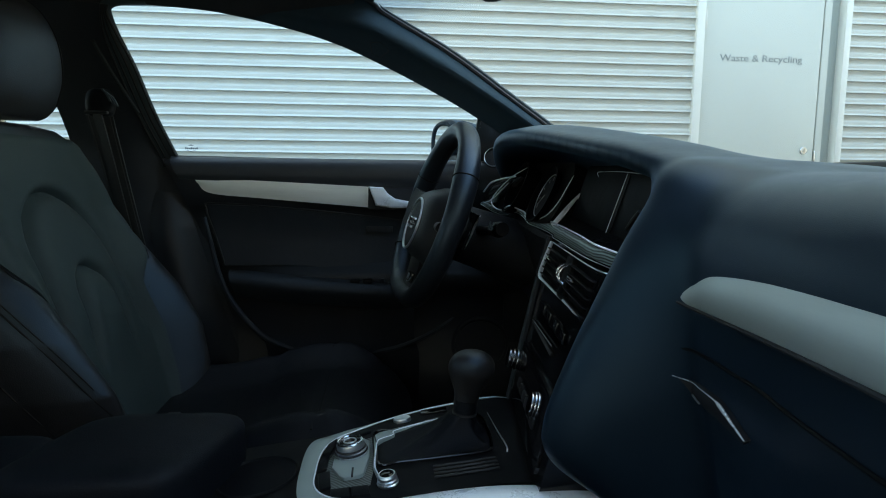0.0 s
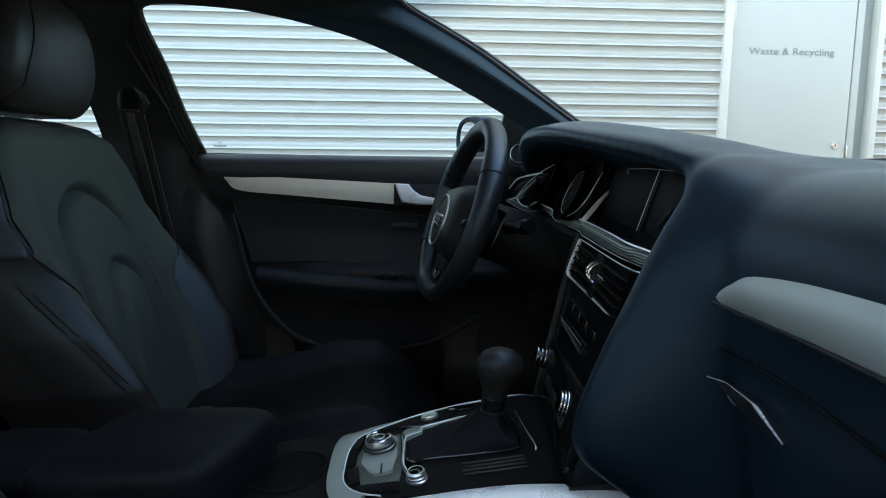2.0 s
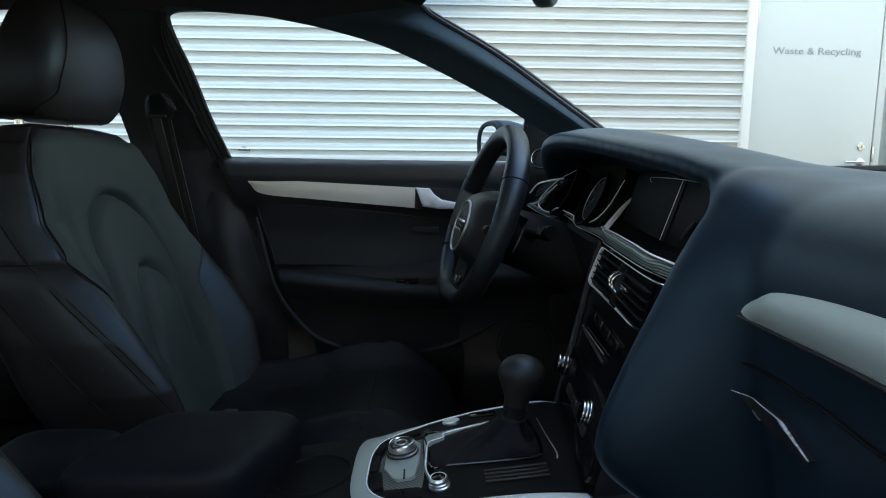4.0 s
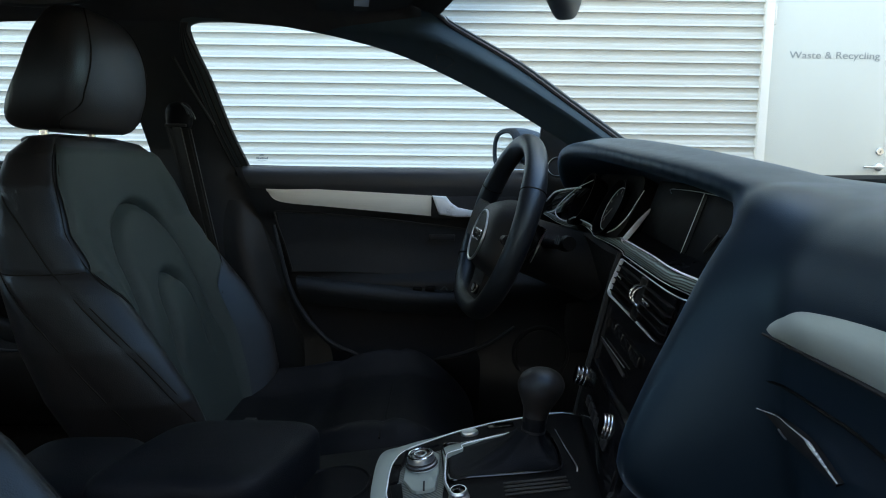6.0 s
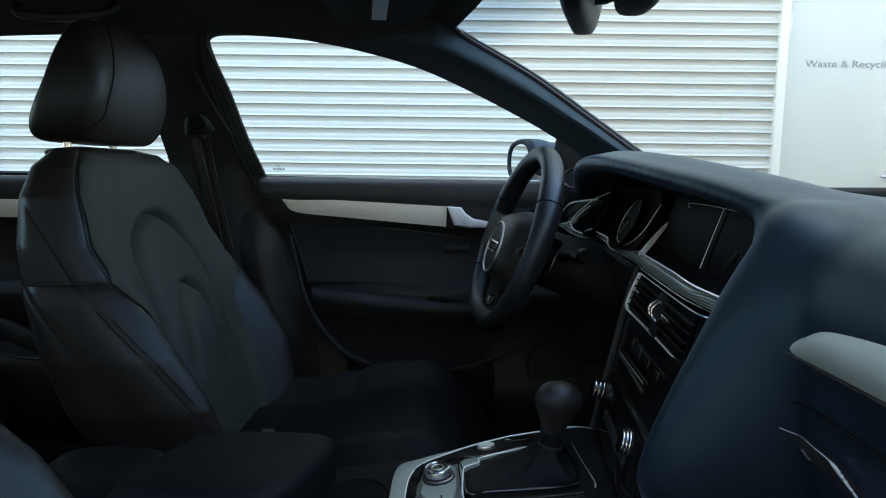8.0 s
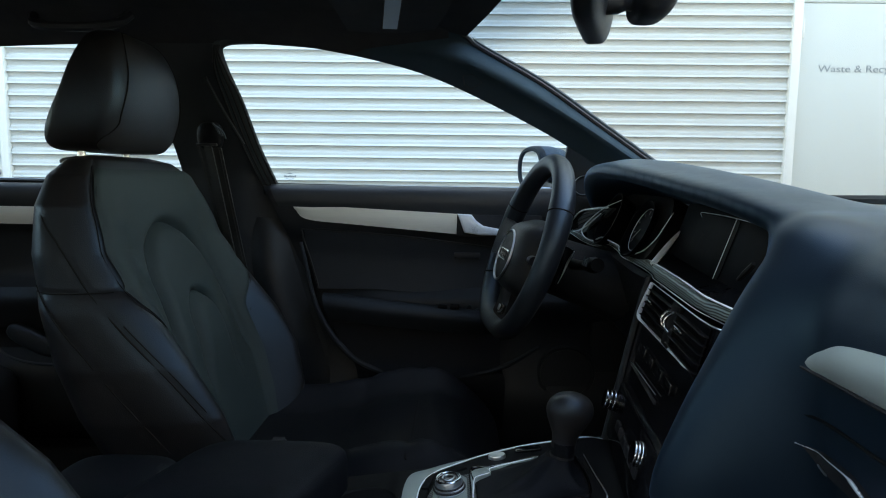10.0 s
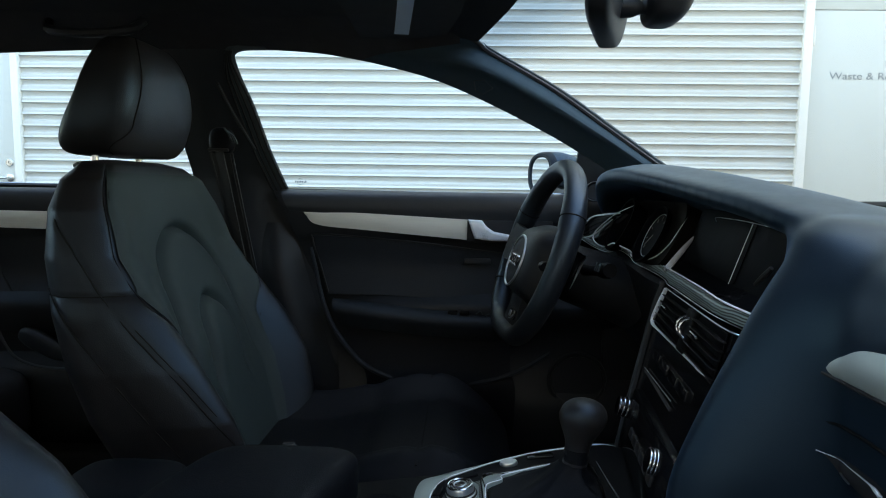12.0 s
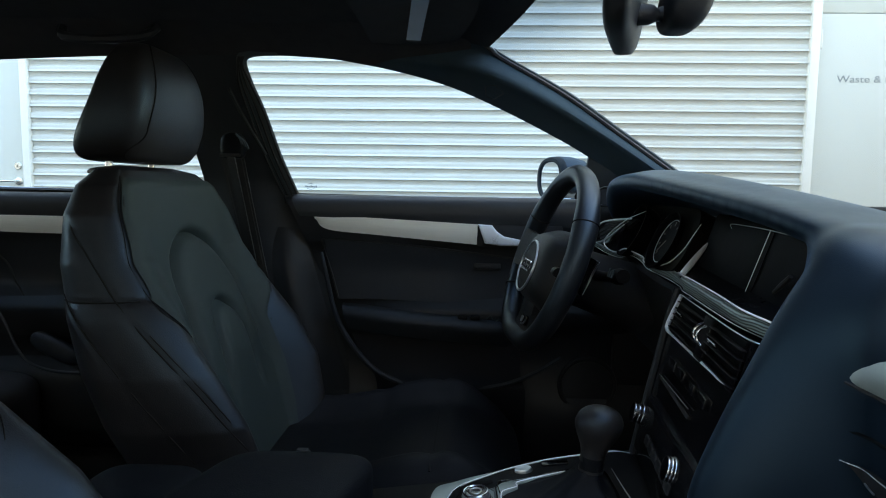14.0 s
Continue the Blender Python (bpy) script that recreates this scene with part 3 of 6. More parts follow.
part("rear_bumper", sheet([[(-2.45, -0.86, 0.66), (-2.78, -0.5, 0.70), (-2.84, 0, 0.72), (-2.78, 0.5, 0.70), (-2.45, 0.86, 0.66)], [(-2.46, -0.87, 0.45), (-2.80, -0.5, 0.45), (-2.86, 0, 0.45), (-2.80, 0.5, 0.45), (-2.46, 0.87, 0.45)], [(-2.45, -0.84, 0.24), (-2.72, -0.5, 0.24), (-2.78, 0, 0.24), (-2.72, 0.5, 0.24), (-2.45, 0.84, 0.24)]], 10, 24, -0.02), PAINT, car)
for x in (1.02, -1.79):
    for s in (1, -1):
        tyre = part("wheel", lathe(((0.0, -0.09), (0.20, -0.10), (0.30, -0.105), (0.325, -0.08), (0.327, 0.08), (0.30, 0.105), (0.22, 0.10), (0.21, 0.06), (0.0, 0.05)), pose(x, 0.79 * s, 0.307, -90 * s), 36), TYRE, car, "black tyre")
        part("rim", lathe(((0.0, 0.07), (0.05, 0.085), (0.19, 0.075), (0.212, 0.10), (0.205, 0.055), (0.0, 0.05)), pose(x, 0.79 * s, 0.307, -90 * s), 30), SATIN, tyre, "silver alloy rim")


# ---------------------------------------------------------------- B-pillar and belt
bp = part("b_pillar", sheet([[(-0.747, 0.575, 1.250), (-0.654, 0.565, 1.254), (-0.590, 0.572, 1.247)], [(-0.736, 0.625, 1.138), (-0.642, 0.61, 1.138), (-0.571, 0.618, 1.139)], [(-0.720, 0.675, 1.030), (-0.621, 0.655, 1.030), (-0.545, 0.668, 1.030)], [(-0.714, 0.7, 0.952), (-0.610, 0.68, 0.951), (-0.505, 0.712, 0.950)], [(-0.705, 0.71, 0.754), (-0.592, 0.675, 0.752), (-0.405, 0.714, 0.749)], [(-0.697, 0.71, 0.506), (-0.555, 0.68, 0.502), (-0.335, 0.714, 0.496)], [(-0.74, 0.71, 0.33), (-0.58, 0.69, 0.33), (-0.33, 0.714, 0.33)]], 40, 16, 0.03), PILLAR_TRIM, car, "black plastic door pillar trim")
part("pillar_groove", tube([(-0.616, 0.592, 1.183), (-0.590, 0.612, 1.122), (-0.556, 0.646, 1.048)], 0.0040, 16, 6), RUBBER, bp)
part("groove_edge", tube([(-0.611, 0.588, 1.178), (-0.586, 0.607, 1.119), (-0.553, 0.640, 1.048)], 0.0012, 16, 6), BAND, bp, "grey edge of the slot")
part("lower_trim", sheet([[(-0.590, 0.700, 0.880), (-0.535, 0.692, 0.885), (-0.490, 0.706, 0.878)], [(-0.585, 0.697, 0.79), (-0.520, 0.668, 0.80), (-0.462, 0.702, 0.79)], [(-0.565, 0.695, 0.701), (-0.498, 0.660, 0.700), (-0.436, 0.702, 0.699)], [(-0.54, 0.695, 0.601), (-0.468, 0.664, 0.594), (-0.405, 0.702, 0.598)], [(-0.52, 0.70, 0.50), (-0.45, 0.685, 0.50), (-0.375, 0.706, 0.50)]], 24, 16, 0.010), TRIM, bp)
part("b_pillar", sheet([flip([(-0.747, 0.575, 1.250), (-0.654, 0.565, 1.254), (-0.572, 0.572, 1.247)], -1), flip([(-0.714, 0.7, 0.952), (-0.648, 0.68, 0.951), (-0.609, 0.7, 0.951)], -1), flip([(-0.75, 0.71, 0.33), (-0.68, 0.69, 0.33), (-0.62, 0.71, 0.33)], -1)], 20, 10, -0.03), TRIM, car)
belt = thing("seat_belt", "black webbing seat belt hanging from the door pillar", "seat belt")
guide = part("height_adjuster", superbox((-0.612, 0.603, 1.062), (0.027, 0.018, 0.030), 0.75, 32, 18), CONSOLE, belt, "black plastic belt guide")
part("guide_slot", box(-0.6354, -0.5914, 0.58, 0.59, 1.040, 1.046, 0.002), RUBBER, guide)
for k in range(3):
    part("guide_rib", tube([(-0.600 + 0.006 * k, 0.586 + 0.002 * k, 1.088 - 0.005 * k), (-0.592 + 0.006 * k, 0.588 + 0.002 * k, 1.078 - 0.005 * k), (-0.588 + 0.006 * k, 0.590 + 0.002 * k, 1.066 - 0.005 * k)], 0.0022, 10, 6), BAND, guide, "grey moulded rib")
part("webbing", grid_bm(patch([[(-0.640, 0.598, 1.040), (-0.584, 0.588, 1.036)], [(-0.626, 0.606, 0.970), (-0.574, 0.596, 0.965)], [(-0.598, 0.612, 0.831), (-0.550, 0.602, 0.830)], [(-0.568, 0.615, 0.661), (-0.520, 0.61, 0.660)], [(-0.535, 0.62, 0.451), (-0.490, 0.62, 0.450)]], 30, 6), 0.0025), BELT, belt)
part("belt_fold", grid_bm(patch([[(-0.622, 0.588, 1.040), (-0.602, 0.580, 1.038)], [(-0.606, 0.596, 0.950), (-0.588, 0.590, 0.950)], [(-0.580, 0.602, 0.801), (-0.562, 0.598, 0.801)], [(-0.553, 0.606, 0.661), (-0.536, 0.602, 0.661)]], 24, 5), 0.003), BELT, belt)
for dx in (0.10, 0.50, 0.90):
    part("belt_hem", tube([tuple(np.array(p) * (1 - dx) + np.array(q) * dx + np.array((0, -0.002, 0))) for p, q in (((-0.640, 0.598, 1.040), (-0.584, 0.588, 1.036)), ((-0.626, 0.606, 0.970), (-0.574, 0.596, 0.965)), ((-0.598, 0.612, 0.831), (-0.550, 0.602, 0.830)), ((-0.568, 0.615, 0.661), (-0.520, 0.61, 0.660)))], 0.0006, 30, 6), RUBBER, belt)


# ---------------------------------------------------------------- doors
def door_panel(parent, x0, x1, bottom_rear):
    """Inner trim: belt roll, decor band, upper field, armrest roll, pocket."""
    prof = [(0.716, 0.957), (0.697, 0.957), (0.684, 0.946), (0.680, 0.925), (0.684, 0.885), (0.692, 0.855), (0.700, 0.838), (0.706, 0.79), (0.702, 0.745), (0.684, 0.718), (0.670, 0.700), (0.672, 0.675), (0.690, 0.640), (0.700, 0.58), (0.690, 0.52), (0.675, 0.46), (0.690, 0.38), (0.712, 0.33)]
    net = []
    for y, z in prof:
        row = []
        for k in range(6):
            f = k / 5
            xr = x0 + (bottom_rear - x0) * min(1.0, (0.957 - z) / 0.40) ** 0.8
            arm = math.exp(-((z - 0.70) / 0.035) ** 2) * (0.0 if 0 < k < 5 else 0.035)
            row.append((xr + (x1 - xr) * f, y + arm, z))
        net.append(row)
    return part("door_panel", sheet(net, 70, 30, 0.02), TRIM, parent, "black plastic and leather door lining")


fd = thing("front_door", "black front door trim with aluminium strip and closed window", "car door")
panel = door_panel(fd, -0.530, 0.36, -0.378)
part("belt_roll", sheet([[(-0.512, 0.712, 0.961), (-0.09, 0.712, 0.959), (0.33, 0.712, 0.957)], [(-0.512, 0.694, 0.960), (-0.09, 0.694, 0.959), (0.33, 0.694, 0.957)], [(-0.508, 0.680, 0.947), (-0.09, 0.680, 0.946), (0.33, 0.680, 0.944)], [(-0.498, 0.676, 0.926), (-0.09, 0.676, 0.923), (0.33, 0.676, 0.918)], [(-0.490, 0.679, 0.912), (-0.09, 0.680, 0.900), (0.33, 0.680, 0.890)]], 20, 30, 0.004), ROLL, fd, "soft dark grey upper door roll")
part("armrest_pad", sheet([[(-0.392, 0.690, 0.712), (-0.239, 0.684, 0.702), (-0.056, 0.684, 0.684), (0.03, 0.704, 0.672)], [(-0.390, 0.668, 0.708), (-0.242, 0.650, 0.697), (-0.050, 0.656, 0.678), (0.04, 0.700, 0.664)], [(-0.386, 0.655, 0.690), (-0.243, 0.634, 0.678), (-0.050, 0.646, 0.658), (0.04, 0.698, 0.642)], [(-0.376, 0.672, 0.655), (-0.242, 0.655, 0.642), (-0.060, 0.668, 0.625), (0.03, 0.704, 0.610)]], 16, 30, 0.02), DOORTRIM, fd, "black leather armrest")
part("upper_insert", sheet([[(-0.436, 0.690, 0.858), (-0.206, 0.690, 0.846), (0.049, 0.694, 0.815)], [(-0.425, 0.699, 0.789), (-0.206, 0.699, 0.783), (0.049, 0.7, 0.771)], [(-0.405, 0.686, 0.722), (-0.207, 0.682, 0.720), (0.049, 0.690, 0.690)]], 14, 30, 0.006), DOORTRIM, fd, "black leather insert")


def decor(parent, top, low, name="decor_strip"):
    """Metal strip with a crowned face between two edge curves."""
    a, b = spline(top, 40), spline(low, 40)
    g = []
    for k in np.linspace(0, 1, 9):
        bulge = 0.0025 * math.sin(math.pi * k)
        g.append([p * (1 - k) + q * k - np.array((0, bulge, 0)) for p, q in zip(a, b)])
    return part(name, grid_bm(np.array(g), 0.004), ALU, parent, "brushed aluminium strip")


decor(fd, [(-0.458, 0.682, 0.914), (-0.37, 0.679, 0.912), (-0.23, 0.678, 0.906), (-0.082, 0.678, 0.899)], [(-0.455, 0.682, 0.905), (-0.425, 0.682, 0.882), (-0.31, 0.682, 0.871), (-0.076, 0.682, 0.852)])
part("insert_groove", tube([(0.04, 0.690, 0.817), (-0.10, 0.689, 0.834), (-0.29, 0.689, 0.852), (-0.425, 0.688, 0.860), (-0.438, 0.688, 0.845), (-0.420, 0.690, 0.785), (-0.402, 0.688, 0.722)], 0.0022, 60, 6), RUBBER, fd)
# pocket takes the shade-darkened leather, as it lies low in the door
part("pocket", sheet([[(-0.372, 0.690, 0.640), (-0.22, 0.688, 0.640), (0.02, 0.690, 0.640)], [(-0.340, 0.672, 0.580), (-0.20, 0.662, 0.556), (0.02, 0.668, 0.556)], [(-0.310, 0.660, 0.540), (-0.19, 0.640, 0.522), (0.03, 0.650, 0.522)], [(-0.310, 0.668, 0.46), (-0.19, 0.652, 0.44), (0.03, 0.660, 0.44)], [(-0.32, 0.70, 0.38), (-0.19, 0.70, 0.37), (0.03, 0.70, 0.37)]], 24, 24, 0.010), SHADE_LEATHER, fd, "black door pocket")
part("lower_edge", tube([(-0.440, 0.676, 0.830), (-0.428, 0.672, 0.780), (-0.410, 0.668, 0.704), (-0.384, 0.664, 0.646), (-0.345, 0.660, 0.594), (-0.300, 0.656, 0.556), (-0.225, 0.652, 0.530), (-0.135, 0.650, 0.522), (-0.032, 0.652, 0.534), (0.044, 0.656, 0.562), (0.11, 0.664, 0.600)], [0.004, 0.005, 0.006, 0.006, 0.006, 0.006, 0.006, 0.005, 0.004], 80, 8), DOORTRIM, fd, "raised edge of the door pocket")
hd = part("door_handle", plate([(-0.067, 0.857), (-0.0825, 0.8995), (-0.051, 0.898), (-0.040, 0.884), (-0.024, 0.873), (0.035, 0.862), (0.040, 0.856), (0.034, 0.852), (-0.03, 0.852)], 0.016, Matrix(((1, 0, 0, 0), (0, 0, -1, 0.681), (0, 1, 0, 0), (0, 0, 0, 1))), 0.005, 3), PALE, fd, "satin chrome door release")
part("handle_recess", box(-0.0845, 0.1079, 0.676, 0.6815, 0.848, 0.898, 0.003), GAP, fd, "dark recess behind the release")
for k in range(4):
    part("window_switch", box(-0.125 + 0.028 * (k % 2), -0.103 + 0.028 * (k % 2), 0.652 + 0.018 * (k // 2), 0.666 + 0.018 * (k // 2), 0.684, 0.694, 0.003), SLAT, fd, "black window switch")
for k in range(2):
    part("switch_edge", tube([(-0.062 + 0.020 * k, 0.634, 0.692 - 0.006 * k), (-0.052 + 0.020 * k, 0.632, 0.699 - 0.006 * k), (-0.047 + 0.020 * k, 0.634, 0.690 - 0.006 * k)], 0.0013, 10, 6), BAND, fd, "grey edge of a window switch")
part("lock_buttons", box(-0.08928, -0.02928, 0.69, 0.696, 0.7955, 0.8095, 0.002), TRIM, fd)
spk = part("speaker_grille", lathe(((0.0, 0.0), (0.058, 0.0), (0.062, 0.004), (0.066, 0.004), (0.068, 0.0), (0.0, -0.002)), pose(0.175, 0.684, 0.532, 90), 40), TRIM, fd, "round black speaker grille")
part("speaker_ring", tube([(0.175 + 0.060 * math.cos(a), 0.679, 0.532 + 0.056 * math.sin(a)) for a in np.linspace(0, 2 * math.pi, 16, endpoint=False)], 0.0008, 48, 6, True), LATCH, spk)
part("window_seal", tube([(-0.503, 0.718, 0.958), (-0.224, 0.719, 0.955), (0.052, 0.718, 0.954), (0.325, 0.716, 0.950)], 0.006, 30, 6), RUBBER, fd)
# window frame seals: rear upright and along the roof edge
part("roof_seal", tube([(x, y + 0.004, z + 0.005) for x, y, z in WINDOW[1:8]], 0.0045, 50, 6), RUBBER, fd)
EDGE_R = [(-0.500, 0.716, 0.957), (-0.527, 0.670, 1.045), (-0.548, 0.626, 1.137), (-0.566, 0.597, 1.192), (-0.576, 0.580, 1.226), (-0.571, 0.572, 1.243), (-0.548, 0.569, 1.2515), (-0.50, 0.568, 1.2535)]
def frame_width(z):
    return 0.034 - 0.024 * step(1.16, 1.235, z)


part("frame_band", sheet([EDGE_R, [(x - 0.35 * frame_width(z), y - 0.006, z + (0.001 if z > 1.235 else 0)) for x, y, z in EDGE_R], [(x - frame_width(z), y - 0.004, z + (0.003 if z > 1.235 else 0)) for x, y, z in EDGE_R]], 6, 40, 0.008), BAND, fd, "dark grey window frame")
for dx in (0.0, 0.36, 0.70, 1.0):
    part("frame_seal", tube([(x - dx * frame_width(z), y - 0.0130, z) for x, y, z in EDGE_R[:6]], 0.0026, 50, 6), RUBBER, fd)
part("frame_corner", sheet([[(-0.640, 0.575, 1.262), (-0.605, 0.570, 1.262), (-0.560, 0.570, 1.262)], [(-0.640, 0.580, 1.245), (-0.610, 0.576, 1.245), (-0.585, 0.573, 1.250)], [(-0.640, 0.592, 1.205), (-0.620, 0.590, 1.205), (-0.604, 0.588, 1.212)]], 10, 10, 0.006), RUBBER, fd)
part("outer_frame", sheet([[(-0.613, 0.6, 1.259), (-0.374, 0.6, 1.252), (-0.141, 0.622, 1.205), (0.104, 0.672, 1.099), (0.326, 0.73, 0.960)], [(-0.611, 0.64, 1.260), (-0.371, 0.64, 1.256), (-0.138, 0.66, 1.212), (0.106, 0.705, 1.106), (0.328, 0.76, 0.961)]], 8, 30, 0.02), GLOSS, fd)
gl = [[(-0.612, 0.582, 1.253), (-0.375, 0.585, 1.245), (-0.142, 0.612, 1.197), (0.103, 0.663, 1.090), (0.314, 0.716, 0.966)], [(-0.575, 0.726, 0.955), (-0.303, 0.728, 0.954), (-0.102, 0.728, 0.953), (0.115, 0.728, 0.951), (0.320, 0.727, 0.948)]]
pane = part("window_pane", sheet(gl, 8, 20, 0.004), GLASS, fd, "clear closed door window")
pane.visible_shadow = False
mark_bits = [(-0.4795, -0.4685, 0.9850, 0.9862), (-0.4765, -0.4715, 0.9872, 0.9880)]
mark_bits += [(-0.4865 + 0.0040 * k, -0.4838 + 0.0040 * k, 0.9772, 0.9818 - 0.0010 * (k % 3)) for k in range(7)]
mark_bits += [(-0.4830, -0.4790, 0.9738, 0.9748), (-0.4775, -0.4705, 0.9724, 0.9734), (-0.4690, -0.4650, 0.9738, 0.9748)]
mark = part("glass_mark", merge(*[box(a, b, 0.7165, 0.7168, c, d) for a, b, c, d in mark_bits]), ETCH, fd, "small etched glass mark")
part("door_skin", sheet([[(-0.606, 0.745, 0.956), (-0.048, 0.755, 0.953), (0.50, 0.76, 0.955)], [(-0.68, 0.89, 0.80), (-0.1, 0.90, 0.80), (0.50, 0.895, 0.80)], [(-0.68, 0.905, 0.6), (-0.1, 0.915, 0.6), (0.50, 0.905, 0.6)], [(-0.62, 0.885, 0.36), (-0.1, 0.885, 0.36), (0.48, 0.885, 0.36)]], 16, 16, 0.01), PAINT, fd, "silver-blue painted outer skin")

# outside mirror on the door
MM = pose(0.110, 0.890, 1.008, 0, 0, 15)      # local -x looks back at the driver
mh = part("mirror_housing", rings([[MM @ Vector((x0, 0.088 * k * math.copysign(abs(math.cos(a)) ** 0.8, math.cos(a)), 0.057 * k * math.copysign(abs(math.sin(a)) ** 0.8, math.sin(a)))) for a in np.linspace(0, 2 * math.pi, 36, endpoint=False)] for x0, k in ((0.0, 0.90), (-0.001, 0.985), (0.004, 1.0), (0.035, 0.99), (0.065, 0.88), (0.09, 0.6), (0.098, 0.2))]), CAP, fd, "silver-blue mirror housing")
part("mirror_bezel", grid_bm(np.array([[tuple(MM @ Vector((x0, 0.088 * k * math.copysign(abs(math.cos(a)) ** 0.8, math.cos(a)), 0.057 * k * math.copysign(abs(math.sin(a)) ** 0.8, math.sin(a))))) for a in np.linspace(0, 2 * math.pi, 36, endpoint=False)] for x0, k in ((0.002, 0.72), (-0.010, 0.75), (-0.013, 0.80), (-0.012, 0.92), (-0.006, 0.985), (0.002, 0.995))]), 0, True), BEZEL, mh, "dark plastic mirror bezel")
part("mirror_glass", rings([[MM @ Vector((x0, 0.088 * k * math.copysign(abs(math.cos(a)) ** 0.8, math.cos(a)), 0.057 * k * math.copysign(abs(math.sin(a)) ** 0.8, math.sin(a)))) for a in np.linspace(0, 2 * math.pi, 36, endpoint=False)] for x0, k in ((-0.0075, 0.75), (-0.0085, 0.79), (-0.0085, 0.05))]), MIRROR, mh, "mirror glass")
part("mirror_foot", tube([(0.16, 0.74, 0.962), (0.15, 0.79, 0.962), (0.13, 0.84, 0.968)], 0.020, 10, 10), GLOSS, mh)
part("corner_cover", sheet([[(0.165, 0.698, 1.062), (0.240, 0.703, 1.030), (0.350, 0.708, 0.985)], [(0.150, 0.708, 0.953), (0.229, 0.71, 0.952), (0.326, 0.71, 0.950)]], 8, 10, 0.012), TRIM, fd)
tw = part("tweeter", lathe(((0.0, 0.0), (0.017, 0.0), (0.021, 0.004), (0.023, 0.004), (0.024, 0.0), (0.0, -0.004)), pose(0.192, 0.640, 0.966, 75, 0, -20), 28), TRIM, fd, "small round tweeter cover")
part("tweeter_ring", tube([Vector(pose(0.192, 0.640, 0.966, 75, 0, -20) @ Vector((0.021 * math.cos(a), 0.021 * math.sin(a), 0.005))) for a in np.linspace(0, 2 * math.pi, 14, endpoint=False)], 0.0007, 36, 6, True), SATIN, tw)

rd = thing("rear_door", "black rear door trim with aluminium strip and window", "car door")
door_panel(rd, -1.55, -0.76, -1.45)
decor(rd, [(-1.312, 0.68, 0.906), (-1.205, 0.678, 0.904), (-0.931, 0.677, 0.903), (-0.744, 0.677, 0.902)], [(-1.312, 0.68, 0.881), (-1.205, 0.681, 0.865), (-0.931, 0.682, 0.861), (-0.744, 0.682, 0.858)])
part("window_seal", tube([(-1.409, 0.718, 0.964), (-1.022, 0.719, 0.961), (-0.713, 0.718, 0.959)], 0.006, 20, 6), RUBBER, rd)
pane = part("window_pane", sheet([[(-1.310, 0.59, 1.222), (-1.024, 0.582, 1.242), (-0.728, 0.582, 1.252)], [(-1.382, 0.727, 0.961), (-1.021, 0.728, 0.959), (-0.703, 0.728, 0.957)]], 8, 10, 0.004), GLASS, rd, "clear closed rear window")
pane.visible_shadow = False
part("door_skin", sheet([[(-1.400, 0.75, 0.966), (-1.021, 0.75, 0.959), (-0.611, 0.745, 0.956)], [(-1.52, 0.89, 0.80), (-1.1, 0.895, 0.80), (-0.685, 0.89, 0.80)], [(-1.52, 0.905, 0.6), (-1.1, 0.91, 0.6), (-0.685, 0.905, 0.6)], [(-1.48, 0.885, 0.36), (-1.1, 0.885, 0.36), (-0.625, 0.885, 0.36)]], 12, 12, 0.01), PAINT, rd)
part("door_pull", sheet([[(-1.260, 0.655, 0.716), (-1.071, 0.64, 0.722), (-0.887, 0.65, 0.728)], [(-1.260, 0.645, 0.678), (-1.072, 0.63, 0.683), (-0.888, 0.64, 0.689)], [(-1.260, 0.66, 0.630), (-1.072, 0.65, 0.625), (-0.887, 0.66, 0.630)]], 10, 16, 0.02), LEATHER, rd)
part("pocket", sheet([[(-1.40, 0.66, 0.56), (-1.10, 0.645, 0.58), (-0.82, 0.66, 0.57)], [(-1.40, 0.63, 0.51), (-1.10, 0.615, 0.53), (-0.82, 0.63, 0.52)], [(-1.38, 0.64, 0.42), (-1.10, 0.63, 0.42), (-0.80, 0.64, 0.42)], [(-1.36, 0.69, 0.35), (-1.10, 0.69, 0.35), (-0.80, 0.69, 0.35)]], 16, 20, 0.015), TRIM, rd, "black door pocket")
part("pocket_rim", tube([(-1.175, 0.626, 0.690), (-1.154, 0.624, 0.655), (-1.130, 0.620, 0.606), (-1.104, 0.618, 0.574), (-1.058, 0.616, 0.556), (-0.991, 0.616, 0.550), (-0.90, 0.62, 0.553)], 0.0035, 50, 8), ROLL, rd, "raised edge of the door pocket")
dp = superbox((0, 0, 0), (0.062, 0.016, 0.022), 0.7, 40, 20)
dp.transform(Matrix.Translation((-1.045, 0.632, 0.602)) @ Matrix.Rotation(radians(27), 4, "Y"))
part("pull_cup", dp, DOORTRIM, rd, "black moulded pull cup")
part("insert_groove", tube([(-1.31, 0.690, 0.850), (-1.20, 0.684, 0.80), (-1.165, 0.680, 0.74), (-1.12, 0.675, 0.700), (-0.95, 0.672, 0.690), (-0.80, 0.676, 0.690)], 0.0025, 50, 6), RUBBER, rd)
rd2 = thing("rear_door", "closed rear door on the passenger side", "car door")
part("door_skin", sheet([[(-1.52, -0.75, 0.96), (-1.1, -0.75, 0.955), (-0.665, -0.745, 0.955)], [(-1.52, -0.905, 0.6), (-1.1, -0.91, 0.6), (-0.685, -0.905, 0.6)], [(-1.48, -0.885, 0.36), (-1.1, -0.885, 0.36), (-0.625, -0.885, 0.36)]], 12, 12, -0.01), PAINT, rd2)
part("door_panel", box(-1.50, -0.70, -0.74, -0.70, 0.34, 0.955, 0.015), TRIM, rd2)
